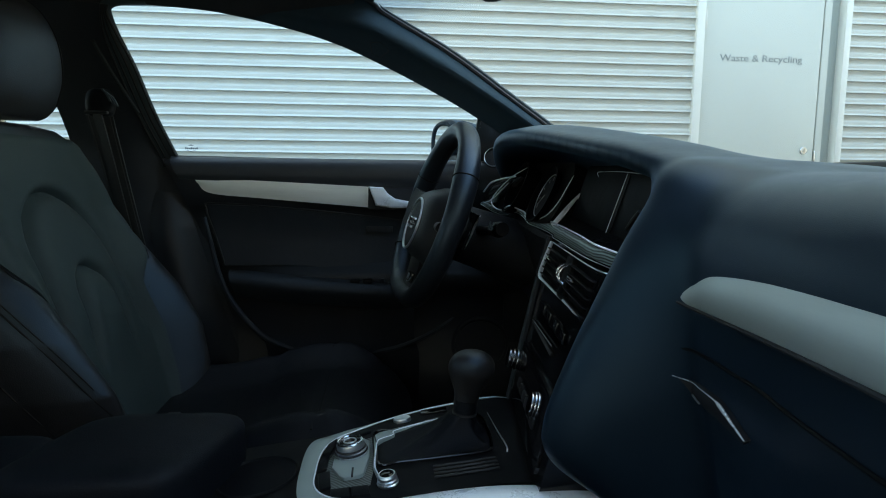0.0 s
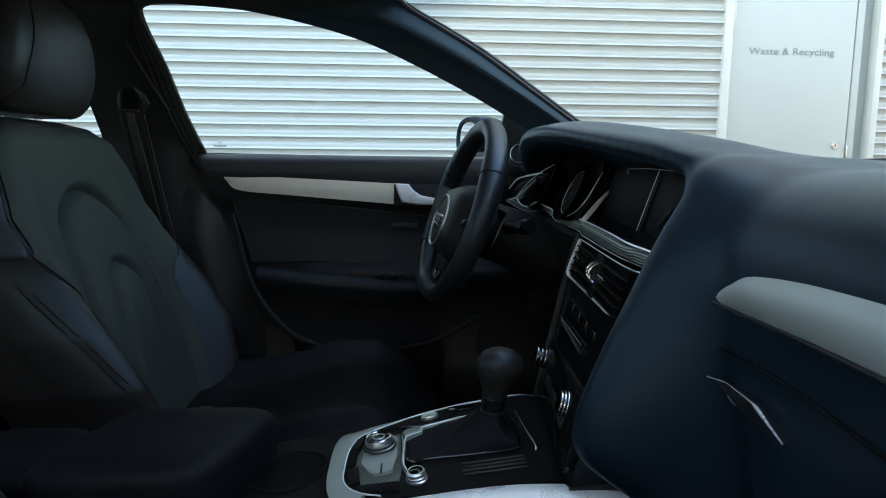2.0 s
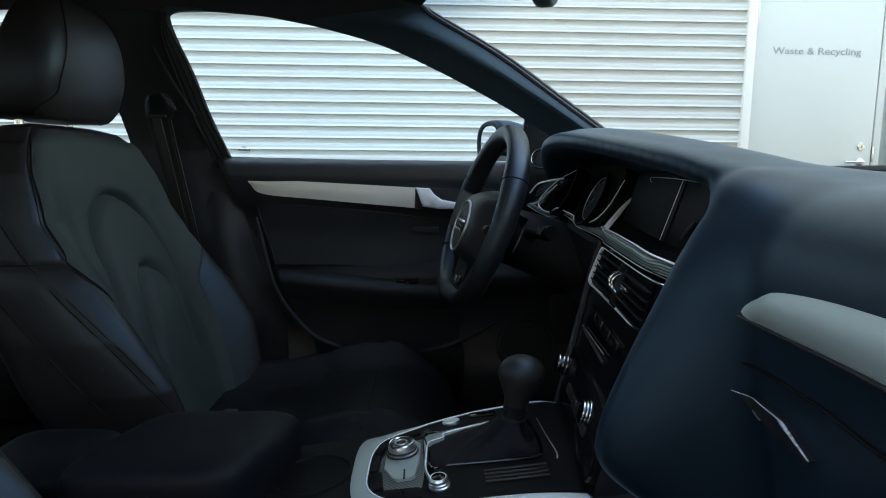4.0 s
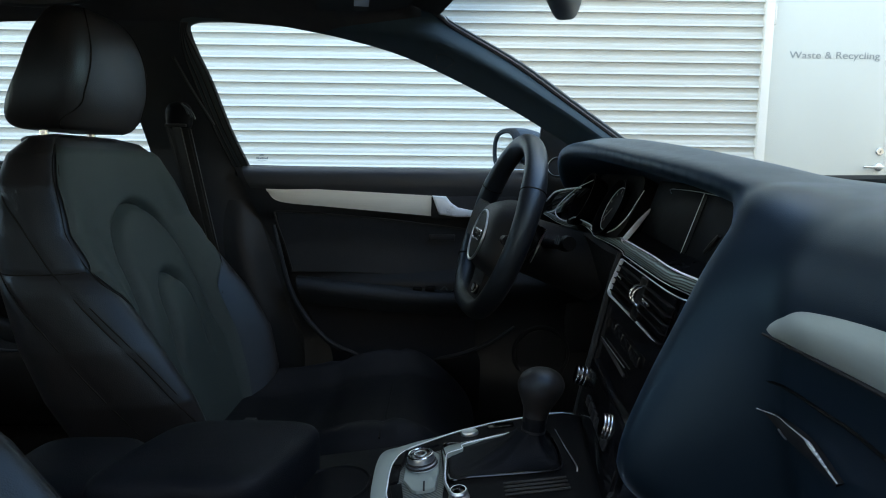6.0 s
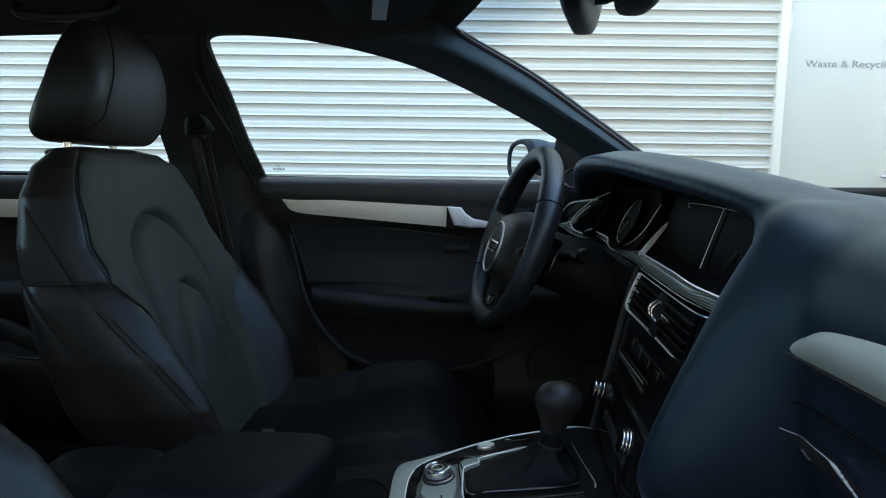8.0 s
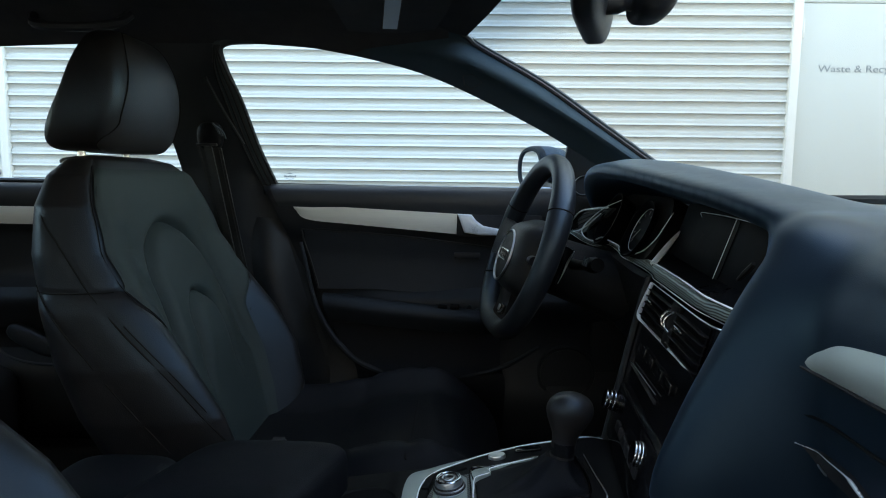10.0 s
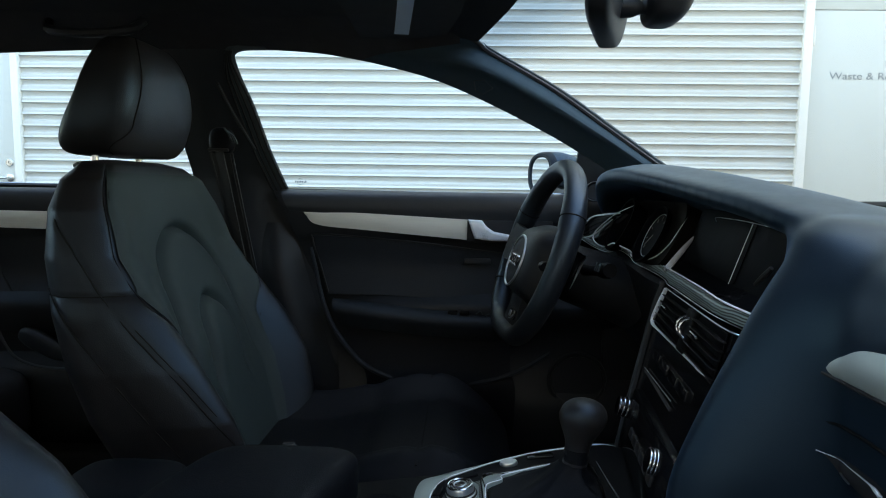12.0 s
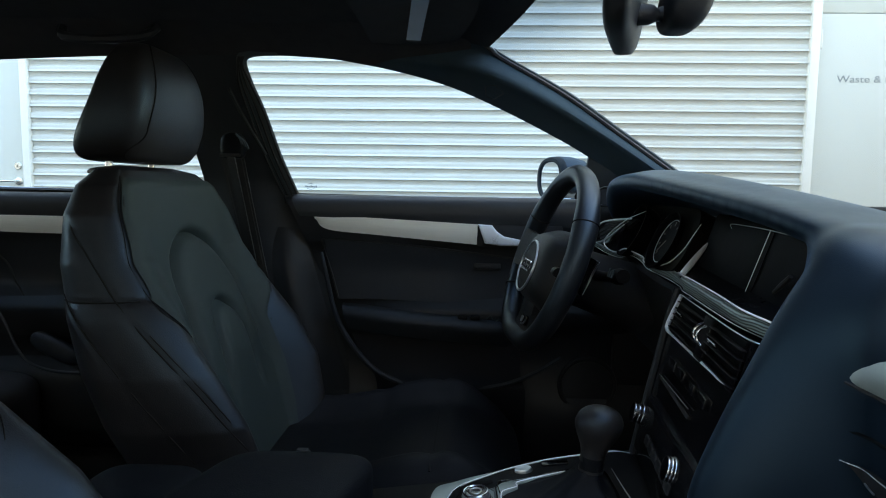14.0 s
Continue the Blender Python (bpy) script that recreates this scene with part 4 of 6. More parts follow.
pane = part("window_pane", sheet([[(-1.42, -0.59, 1.232), (-1.1, -0.582, 1.250), (-0.78, -0.582, 1.256)], [(-1.50, -0.727, 0.955), (-1.1, -0.728, 0.955), (-0.76, -0.728, 0.955)]], 8, 10, 0.004), GLASS, rd2)
pane.visible_shadow = False


# open passenger door, swung out on its front hinges; unseen, added to block sky light
OD = Matrix.Translation((0.50, -0.86, 0)) @ Matrix.Rotation(radians(32), 4, "Z") @ Matrix.Translation((-0.50, 0.86, 0))
od = thing("front_door", "unseen open passenger door that blocks sky light beside the car", "car door")
for nm, ctrl, th, mt in (("door_skin", [flip([(-0.66, 0.745, 0.955), (-0.1, 0.755, 0.955), (0.50, 0.76, 0.955)], -1), flip([(-0.68, 0.905, 0.6), (-0.1, 0.915, 0.6), (0.50, 0.905, 0.6)], -1), flip([(-0.62, 0.885, 0.36), (-0.1, 0.885, 0.36), (0.48, 0.885, 0.36)], -1)], -0.01, PAINT), ("door_panel", [flip([(-0.55, 0.716, 0.957), (0.0, 0.716, 0.957), (0.45, 0.716, 0.957)], -1), flip([(-0.55, 0.69, 0.75), (0.0, 0.67, 0.72), (0.45, 0.70, 0.75)], -1), flip([(-0.45, 0.71, 0.36), (0.0, 0.71, 0.36), (0.45, 0.71, 0.36)], -1)], 0.02, TRIM)):
    bm = sheet(ctrl, 14, 16, th)
    bm.transform(OD)
    part(nm, bm, mt, od)
bm = sheet([flip([(-0.58, 0.582, 1.255), (-0.37, 0.585, 1.245), (-0.14, 0.612, 1.195), (0.10, 0.663, 1.09), (0.30, 0.716, 0.97)], -1), flip([(-0.53, 0.726, 0.955), (-0.30, 0.728, 0.955), (-0.10, 0.728, 0.955), (0.11, 0.728, 0.955), (0.305, 0.727, 0.953)], -1)], 8, 16, -0.004)
bm.transform(OD)
part("window_pane", bm, GLASS, od).visible_shadow = False


# ---------------------------------------------------------------- seats
SY = 0.37
LEVELS = [0.46, 0.54, 0.62, 0.70, 0.78, 0.82, 0.86, 0.93, 0.975, 1.000, 1.008]
REAR = [-0.604, -0.640, -0.670, -0.696, -0.716, -0.722, -0.726, -0.726, -0.720, -0.708, -0.696]
CENTRE = [-0.452, -0.477, -0.503, -0.531, -0.563, -0.582, -0.599, -0.616, -0.629, -0.646, -0.668]
BOLSTER = [-0.402, -0.396, -0.416, -0.464, -0.528, -0.562, -0.590, -0.611, -0.626, -0.647, -0.669]
HALF = [0.190, 0.232, 0.258, 0.266, 0.258, 0.247, 0.243, 0.224, 0.192, 0.147, 0.092]
SIDE_SEAM = [(-0.700, 0.955), (-0.674, 0.912), (-0.649, 0.877), (-0.6255, 0.842), (-0.604, 0.809), (-0.560, 0.759), (-0.526, 0.722), (-0.488, 0.678), (-0.452, 0.629), (-0.425, 0.585)]
REAR_SEAM = [(-0.690, 0.816), (-0.664, 0.790), (-0.636, 0.757), (-0.6025, 0.719), (-0.565, 0.669), (-0.526, 0.617), (-0.498, 0.570)]
CROSS = 0.808        # height of the seam across the shoulders


def seam_u(z):
    """Where the centre panel ends across the backrest."""
    return 0.62 + 0.26 * step(0.70, 0.815, z)


def dip(d, width):
    return math.exp(-(d / width) ** 2)


def seat_front(u, z):
    """Depth of the backrest's front at u across (-1 to 1) and height z."""
    r, c, b, w = (np.interp(z, LEVELS, q) for q in (REAR, CENTRE, BOLSTER, HALF))
    a = abs(u)
    x = c + (b - c) * step(0.50, 0.86, a)
    # full shoulder over the cross seam, then the bolster's own roll
    x += 0.006 * step(0.55, 0.85, a) * step(0.80, 0.83, z) * step(0.96, 0.88, z)
    mid = (r + c) / 2
    x = mid + (x - mid) * (1 - min(a, 1) ** 12) ** 0.5
    y = u * w
    # arched seams pressed into the centre field
    for top, rad, low in ((0.893, 0.112, 0.62), (0.770, 0.055, 0.58)):
        zc = top - rad
        d = math.hypot(y, z - zc) - rad if z > zc else abs(y) - rad - (zc - z) * 0.10
        fade = step(low, low + 0.1, z)
        x += fade * (0.007 * step(0.0, -0.03, d) - 0.016 * dip(d, 0.008))
    # stitched joints: the centre panel's edge, and across the shoulders
    x -= 0.004 * dip((a - seam_u(z)) * w, 0.005) * step(0.62, 0.70, z)
    x -= 0.004 * dip(z - CROSS, 0.004) * step(0.80, 0.88, a)
    return x


def seam_depth(x, z):
    """How deep the flank is drawn in at the stitched side seams."""
    deep = 0.0
    for line in (SIDE_SEAM, REAR_SEAM):
        for (xa, za), (xb, zb) in zip(line, line[1:]):
            dx, dz = xb - xa, zb - za
            t = min(1, max(0, ((x - xa) * dx + (z - za) * dz) / (dx * dx + dz * dz)))
            d = math.hypot(x - xa - t * dx, z - za - t * dz)
            if d < 0.02:
                deep = max(deep, 0.0026 * dip(d, 0.0040) * step(0.935, 0.885, z))
    return max(deep, 0.0026 * dip(z - CROSS, 0.004))


def seat_shell():
    g = []
    for z in np.concatenate((np.linspace(0.46, 0.97, 128), np.linspace(0.974, 1.008, 14))):
        r, c, w = (np.interp(z, LEVELS, q) for q in (REAR, CENTRE, HALF))
        mid = (r + c) / 2
        us = np.sin(np.linspace(-math.pi / 2, math.pi / 2, 101))
        ring = [(seat_front(u, z), u) for u in us]
        ring += [(mid + (r - mid) * (1 - abs(u) ** 4) ** 0.5, u) for u in us[::-1][1:-1]]
        g.append([(x, SY + u * w - math.copysign(seam_depth(x, z), u) * step(0.86, 0.95, abs(u)), z) for x, u in ring])
    return rings(g)


def on_seat(u, z, lift=0.001):
    return (seat_front(u, z) + lift, SY + u * np.interp(z, LEVELS, HALF), z)


def flank(x, z, s):
    """A point on the backrest's side at depth x."""
    r, c, w = (np.interp(z, LEVELS, v) for v in (REAR, CENTRE, HALF))
    mid = (r + c) / 2
    if x <= mid:
        a = (1 - min(1, (x - mid) / (r - mid)) ** 2) ** 0.25
    else:
        lo, hi = 0.86, 1.0
        for _ in range(30):
            a = (lo + hi) / 2
            lo, hi = (a, hi) if seat_front(a, z) > x else (lo, a)
    return (x, SY + s * (a * w - seam_depth(x, z) * step(0.86, 0.95, a) + 0.0008), z)


seat = thing("front_seat", "black leather sports seat with headrest, driver side", "car seat", "front seats")
seat.location = (-0.45, SY, 0.235)
back = part("backrest", seat_shell(), LEATHER, seat, "black leather backrest with bolsters")
for s in (-1, 1):
    part("seam", tube([on_seat(s * (seam_u(z) + 0.012), z) for z in (0.70, 0.76, 0.79, 0.82, 0.86, 0.90, 0.94, 0.97, 0.99)], 0.0008, 80, 6), THREAD, back)
    part("seam", tube([on_seat(s * (seam_u(z) - 0.016), z, 0.003) for z in (0.81, 0.83, 0.86, 0.90, 0.94, 0.965)], 0.0009, 60, 6), THREAD, back)
    part("seam", tube([flank(x, z, s) for x, z in SIDE_SEAM], 0.0013, 80, 6), THREAD, back)
    part("seam", tube([flank(x + 0.007, z + 0.004, s) for x, z in SIDE_SEAM[5:9]], 0.0009, 60, 6), THREAD, back)
    part("seam", tube([flank(x, z, s) for x, z in REAR_SEAM], 0.0013, 60, 6), THREAD, back)
    part("seam", tube([flank(x, CROSS, s) for x in (-0.690, -0.66, -0.62, -0.59, -0.575)], 0.0012, 40, 6), THREAD, back)

# cushion
def cushion_top(u, x):
    """Height of the seat cushion at u across and x along."""
    f = (x + 0.47) / 0.47
    z = 0.496 + 0.052 * step(0.15, 0.72, f) - 0.022 * step(0.72, 1.05, f)
    z += (0.042 * step(0.50, 0.80, abs(u)) * (1 - 0.5 * step(0.7, 1.0, f)))
    for d in (x + 0.155, abs(u) - 0.50, x + 0.27):
        z -= 0.007 * math.exp(-(d / 0.012) ** 2)
    return z


g = []
for k in np.concatenate((np.linspace(0, 0.9, 30), 0.9 + 0.1 * np.sin(np.linspace(0.1, math.pi / 2, 8)))):
    x = -0.50 + 0.51 * k
    end = (1 - max(0, (k - 0.66) / 0.34) ** 2.6 * 0.999) ** 0.5
    w = 0.252 - 0.025 * k ** 4
    us = np.sin(np.linspace(-math.pi / 2, math.pi / 2, 41))
    ring = [(x, SY + u * w, 0.43 + (cushion_top(u, x) - 0.43) * (1 - abs(u) ** 9) ** 0.5 * end) for u in us]
    ring += [(x, SY + u * w * 0.96, 0.43 - 0.09 * (1 - abs(u) ** 6) ** 0.5 * (0.4 + 0.6 * end)) for u in us[::-1][1:-1]]
    g.append(ring)
cush = part("cushion", rings(g), SHADE_LEATHER, seat, "black leather seat cushion")
part("cushion_seam", tube([(-0.155, SY + u * 0.25, 0.43 + (cushion_top(u, -0.155) - 0.43) * (1 - abs(u) ** 9) ** 0.5) for u in np.linspace(-0.86, 0.86, 15)], 0.002, 50, 6), THREAD, cush)
bk = part("buckle", box(-0.343, -0.321, SY - 0.266, SY - 0.250, 0.545, 0.606, 0.005, 3), TRIM, seat, "black belt buckle")
part("buckle_face", box(-0.340, -0.324, SY - 0.263, SY - 0.253, 0.606, 0.608, 0.0008, 1), LATCH, bk, "grey slot face")
part("seat_base", box(-0.56, -0.10, SY - 0.20, SY + 0.20, 0.262, 0.37, 0.02), TRIM, seat, "black plastic seat base")
part("side_valance", box(-0.56, -0.12, SY - 0.262, SY - 0.232, 0.33, 0.475, 0.012, 3), TRIM, seat, "black plastic side cover")
part("side_valance", box(-0.56, -0.12, SY + 0.232, SY + 0.262, 0.33, 0.475, 0.012, 3), TRIM, seat, "black plastic side cover")
for y in (-0.19, 0.19):
    part("seat_rail", box(-0.68, 0.0, SY + y - 0.02, SY + y + 0.02, 0.235, 0.264, 0.004), SATIN, seat)

# headrest: soft block with a flat side and two posts
g = []
for i in range(37):
    t = -math.pi / 2 + math.pi * i / 36
    ct = max(math.cos(t), 1e-3) ** (0.20 if t < 0 else 0.36)
    z = 1.114 + 0.099 * math.copysign(abs(math.sin(t)) ** 0.8, math.sin(t))
    f = (z - 1.015) / 0.198
    wy = 0.130 * (1 - 0.26 * max(f - 0.30, 0) ** 1.5)
    front, rear = 0.040 + 0.022 * math.sin(math.pi * min(max(f * 0.9 + 0.08, 0), 1)), 0.084 - 0.058 * f - 0.016 * step(0.05, 0.55, f)
    xc = -0.684 + 0.014 * f
    ring = []
    for a in np.linspace(0, 2 * math.pi, 64, endpoint=False):
        ca, sa = (math.copysign(abs(q) ** 0.36, q) for q in (math.cos(a), math.sin(a)))
        crown = 1 + 0.10 * (1 - sa * sa) * (1 if ca > 0 else 0)
        ring.append((xc + (front * crown if ca > 0 else rear) * ca * ct, SY + wy * sa * ct, z))
    g.append(ring)


def headrest_seam(k, s):
    """The seam follows the front corner and turns to the rear under the block."""
    f = step(1.055, 1.022, g[k][0][2])
    j = 4.2 + 1.5 * step(1.14, 1.05, g[k][0][2]) + 8.0 * f
    i, u = int(j), j - int(j)
    p, q = (np.array(g[k][(s * (i + d)) % 64]) for d in (0, 1))
    return tuple(p * (1 - u) + q * u)


corner = [[headrest_seam(k, s) for k in range(2, 34)] for s in (1, -1)]
hr = part("headrest", rings(g), LEATHER, seat, "black leather headrest")
for s in (-1, 1):
    part("headrest_seam", tube([(x + 0.0006, y + 0.0006 * s, z) for x, y, z in corner[0 if s > 0 else 1][::2]], 0.0011, 60, 6), THREAD, hr)
    post = part("headrest_post", tube([(-0.711, SY + s * 0.070, 0.960), (-0.707, SY + s * 0.070, 1.05)], 0.0065, 4, 14), CHROME, seat, "chrome headrest post")
    part("post_sleeve", lathe(((0.0, 0.0), (0.030, 0.0), (0.030, 0.004), (0.026, 0.007), (0.0, 0.007)), pose(-0.711, SY + s * 0.070, 0.998, 0, -6), 24), TRIM, post)
g = np.array([[on_seat(u * seam_u(z) * 0.99, z, 0.0015) for u in np.linspace(-1, 1, 81)] for z in np.linspace(0.49, 0.985, 130)])
part("centre_panel", grid_bm(g, 0.002), PERFORATED, back, "slightly lighter grained centre panel")
mate = copy_thing(seat, pose(-0.380, -SY, 0.235, 0, -10))
tagged(mate, "black leather sports seat beside the open passenger side")

bench = thing("rear_bench", "black leather rear bench seat", "car seat")
for s in (-1, 1):
    part("cushion", superbox((-1.32, 0.335 * s, 0.46), (0.27, 0.33, 0.10), 0.35), LEATHER, bench)
    part("backrest", superbox((-1.66, 0.335 * s, 0.74), (0.09, 0.33, 0.26), 0.35, lean=-0.09), LEATHER, bench)
    part("headrest", superbox((-1.77, 0.335 * s, 1.05), (0.05, 0.12, 0.07), 0.5), LEATHER, bench)
part("bench_base", box(-1.60, -1.08, -0.66, 0.66, 0.235, 0.38, 0.03), CARPET, bench)


# ---------------------------------------------------------------- dashboard
dash = thing("dashboard", "black soft-touch dashboard with aluminium strip and screen", "dashboard")
EDGE = [(0.225, 0.68, 0.925), (0.196, 0.60, 0.958), (0.178, 0.52, 0.984), (0.170, 0.44, 0.995), (0.167, 0.33, 0.997), (0.170, 0.18, 0.988), (0.185, 0.03, 0.972), (0.198, -0.09, 0.957), (0.208, -0.15, 0.945), (0.228, -0.20, 0.936), (0.262, -0.27, 0.926), (0.290, -0.36, 0.914)]
net = [[], [], [], [], [], [], []]
for x, y, z in EDGE:
    lift = 0.003 * step(-0.15, 0.1, y)
    lip = 0.25
    far = 0.72 + 0.12 * (1 - (y / 0.7) ** 2)
    for row, p in zip(net, ((x + 0.16, y, z - 0.030 * lip), (x + 0.020, y, z - 0.024 * lip), (x, y, z - 0.012 * lip), (x + 0.012, y, z), (x + 0.07, y, z + lift), (0.5 * x + 0.28, y, 0.936 + 0.35 * (z - 0.948)), (far, y, 0.905))):
        row.append(p)
hood = sheet(net, 60, 90, 0.011)
# passenger side: pad, decor band, glove box face; the wing beside the centre stack
ROWS_P = ((0.905, 0.72, 0.72, 0.905), (0.926, 0.45, 0.45, 0.921), (0.934, 0.262, 0.300, 0.926), (0.929, 0.210, 0.246, 0.921), (0.901, 0.188, 0.219, 0.904), (0.866, 0.168, 0.206, 0.873), (0.825, 0.149, 0.203, 0.833), (0.773, 0.125, 0.208, 0.783), (0.715, 0.103, 0.222, 0.722), (0.684, 0.104, 0.240, 0.64), (0.664, 0.145, 0.27, 0.56), (0.652, 0.24, 0.32, 0.48))
PAD = spline([(a, b, c, d) for a, b, c, d in ROWS_P], 90)


def pad_point(k, y):
    """The pad's face: k counts down the rows, y runs to the passenger door."""
    ze, xe, xp, zp = PAD[k]
    f = step(-0.185, -0.275, y)
    near = step(0.9, 0.5, xe)
    wrap = -0.07 * max(-y - 0.25, 0) * near
    tuck = 0.05 * step(-0.200, -0.164, y) ** 1.5 * near * step(0.932, 0.895, ze)
    crest = 0.005 * step(-0.25, -0.17, y) * step(0.915, 0.934, ze) * step(0.6, 0.4, xe)
    return (xe + (xp - xe) * f + wrap + tuck, y, ze + (zp - ze) * f + crest)


ys = np.concatenate((np.linspace(-0.164, -0.30, 40), np.linspace(-0.315, -0.70, 22)))
wing = grid_bm(np.array([[pad_point(k, y) for y in ys] for k in range(90)]), -0.012)


def on_pad(y, z):
    """Depth of the passenger pad's face at a height."""
    pts = [pad_point(k, y) for k in range(24, 90)][::-1]
    return float(np.interp(z, [p[2] for p in pts], [p[0] for p in pts])) - 0.012


def pad_strip(top, low, lift, n=40, bulge=0.005):
    a, b = spline(top, n), spline(low, n)
    g = []
    for k in np.linspace(0, 1, 9):
        row = []
        for p, q in zip(a, b):
            y, z = p * (1 - k) + q * k
            w = min(1.0, abs(p[1] - q[1]) / 0.022)
            row.append((on_pad(y, z) - lift - bulge * w * math.sin(math.pi * k) + 0.1 * bulge * (1 - w), y, z))
        g.append(row)
    return grid_bm(np.array(g), -0.008)


lip_bar = tube([(0.188, 0.10, 0.976), (0.194, 0.02, 0.969), (0.202, -0.078, 0.960), (0.205, -0.120, 0.954), (0.207, -0.148, 0.944), (0.208, -0.163, 0.929), (0.206, -0.169, 0.910), (0.198, -0.170, 0.882), (0.183, -0.171, 0.845), (0.166, -0.171, 0.80)], [0.004, 0.004, 0.005, 0.006, 0.008, 0.010, 0.012, 0.011, 0.009, 0.006], 80, 16)
part("soft_pad", melt((hood, wing, lip_bar), 0.0030, 44), DASH, dash, "black soft-touch pad with instrument hood")
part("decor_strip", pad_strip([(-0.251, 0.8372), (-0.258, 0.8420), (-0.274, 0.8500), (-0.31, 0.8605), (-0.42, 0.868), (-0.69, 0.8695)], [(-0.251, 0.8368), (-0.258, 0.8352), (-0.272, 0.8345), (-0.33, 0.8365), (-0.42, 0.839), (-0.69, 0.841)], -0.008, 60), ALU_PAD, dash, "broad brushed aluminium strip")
part("decor_groove", tube([(on_pad(y, z) - 0.001, y, z) for y, z in ((-0.256, 0.8345), (-0.266, 0.8325), (-0.283, 0.8325), (-0.33, 0.834), (-0.42, 0.836), (-0.68, 0.838))], 0.0016, 40, 6), GAP, dash)
gb = part("glove_box", pad_strip([(-0.262, 0.800), (-0.275, 0.808), (-0.42, 0.814), (-0.66, 0.815)], [(-0.262, 0.60), (-0.275, 0.59), (-0.42, 0.59), (-0.66, 0.59)], -0.0125), DASH, dash, "black glove box lid")
part("lid_gap", tube([(on_pad(y, z) - 0.0012, y, z) for y, z in ((-0.225, 0.796), (-0.260, 0.798), (-0.293, 0.800), (-0.334, 0.801), (-0.364, 0.802), (-0.416, 0.7985), (-0.50, 0.797), (-0.66, 0.797))], 0.0015, 60, 6), SLAT, dash, "dark gap above the glove box lid")
hp = [(-0.258, 0.7742), (-0.274, 0.7744), (-0.290, 0.7745), (-0.314, 0.7746), (-0.3205, 0.7735), (-0.327, 0.7710), (-0.3343, 0.7682), (-0.352, 0.7610)]
lt = part("latch", pad_strip([(-0.258, 0.7738), (-0.286, 0.7741), (-0.317, 0.7738), (-0.350, 0.7610)], [(-0.270, 0.7660), (-0.288, 0.7618), (-0.310, 0.7610), (-0.347, 0.7585)], -0.003, 24, 0.0008), LATCH, gb, "gloss black glove box latch")
part("latch_edge", tube([(on_pad(y, z) - 0.0065, y, z) for y, z in hp], [0.0004, 0.0004, 0.0005, 0.0007, 0.0016, 0.0015, 0.0012, 0.0006], 70, 10), BRIGHT, lt, "satin chrome edge of the latch")
part("latch_mark", tube([(on_pad(y, z) - 0.0080, y, z) for y, z in ((-0.277, 0.7652), (-0.283, 0.7630), (-0.288, 0.7621))], 0.0008, 12, 6), SATIN, lt)

part("defroster_strip", tube([(0.700, -0.66, 0.943), (0.735, -0.40, 0.948), (0.75, 0.0, 0.950), (0.735, 0.40, 0.948), (0.700, 0.66, 0.943)], 0.009, 40, 8), RUBBER, dash, "black strip along the foot of the windscreen")
gr = part("defroster_grille", sheet([[(0.60, -0.55, 0.9345), (0.635, 0.0, 0.9365), (0.60, 0.55, 0.9345)], [(0.655, -0.55, 0.930), (0.69, 0.0, 0.932), (0.655, 0.55, 0.930)]], 4, 30, 0.004), TRIM, dash, "black slotted defroster grille")
# centre stack
M_ST = axes((0.168, -0.02, 0.846), (-0.11, -1, 0), (0.055, 0, 0.222))     # local x to the passenger, y up the face, z to the rear
part("stack_housing", plate([(-0.135, -0.02), (-0.140, 0.0), (0.16, 0.0), (0.16, -0.27), (-0.100, -0.27), (-0.112, -0.20), (-0.135, -0.06)], -0.18, M_ST, 0.004), GLOSS, dash, "gloss black centre stack")
part("stack_edge", tube([M_ST @ Vector(p) for p in ((-0.140, 0.0, 0.002), (-0.136, -0.06, 0.003), (-0.113, -0.20, 0.003), (-0.100, -0.27, 0.002))], 0.005, 30, 8), TRIM, dash)
FRAME_PATH = [(-0.0975, -0.004, 0.006), (-0.106, -0.019, 0.006), (-0.1135, -0.034, 0.006), (-0.1180, -0.046, 0.006), (-0.1170, -0.0520, 0.006), (-0.1080, -0.0545, 0.006)] + [(x, -0.0545 + 0.025 * (x + 0.09), 0.006) for x in (-0.09, -0.06, -0.02, 0.02, 0.06, 0.10, 0.13)] + [(0.150, -0.0490, -0.006), (0.170, -0.0490, -0.030)]
vf = part("vent_frame", tube([M_ST @ Vector(p) for p in FRAME_PATH], [0.0026, 0.0030, 0.0031, 0.0028, 0.0020] + [0.0016] * 6, 140, 10), PALE, dash, "chrome frame round the centre vents")
part("vent_top_edge", tube([M_ST @ Vector(p) for p in ((-0.0975, -0.0030, 0.006), (0.02, -0.0022, 0.006), (0.15, -0.0005, 0.006), (0.170, 0.0, -0.01))], 0.0008, 30, 6), SATIN, vf, "thin satin line over the vents")
part("vent_back", box(-0.116, 0.150, -0.053, -0.004, 0.0012, 0.0026, 0.0, 2, M_ST), SCREEN, vf)
for c, w in ((-0.032, 0.062), (0.108, 0.050)):
    for k in range(5):
        part("slat", box(c - w - 0.0022 * k, c + w, -0.0122 - 0.0088 * k, -0.0108 - 0.0088 * k, 0.0026, 0.0095, 0.0006, 1, M_ST), SLAT, vf)
    lx = -0.062 if c < 0 else 0.088
    part("vent_lever", box(lx - 0.013, lx + 0.013, -0.0262, -0.0225, 0.0085, 0.0120, 0.0016, 2, M_ST), GLOSS, vf, "dark vent lever")
    part("lever_edge", tube([M_ST @ Vector((lx + q, -0.0222, 0.0122)) for q in (-0.012, 0.0, 0.012)], 0.0007, 8, 6), SATIN, vf)
part("vent_divider", box(0.030, 0.060, -0.052, -0.004, 0.002, 0.0085, 0.002, 2, M_ST), SLAT, vf)
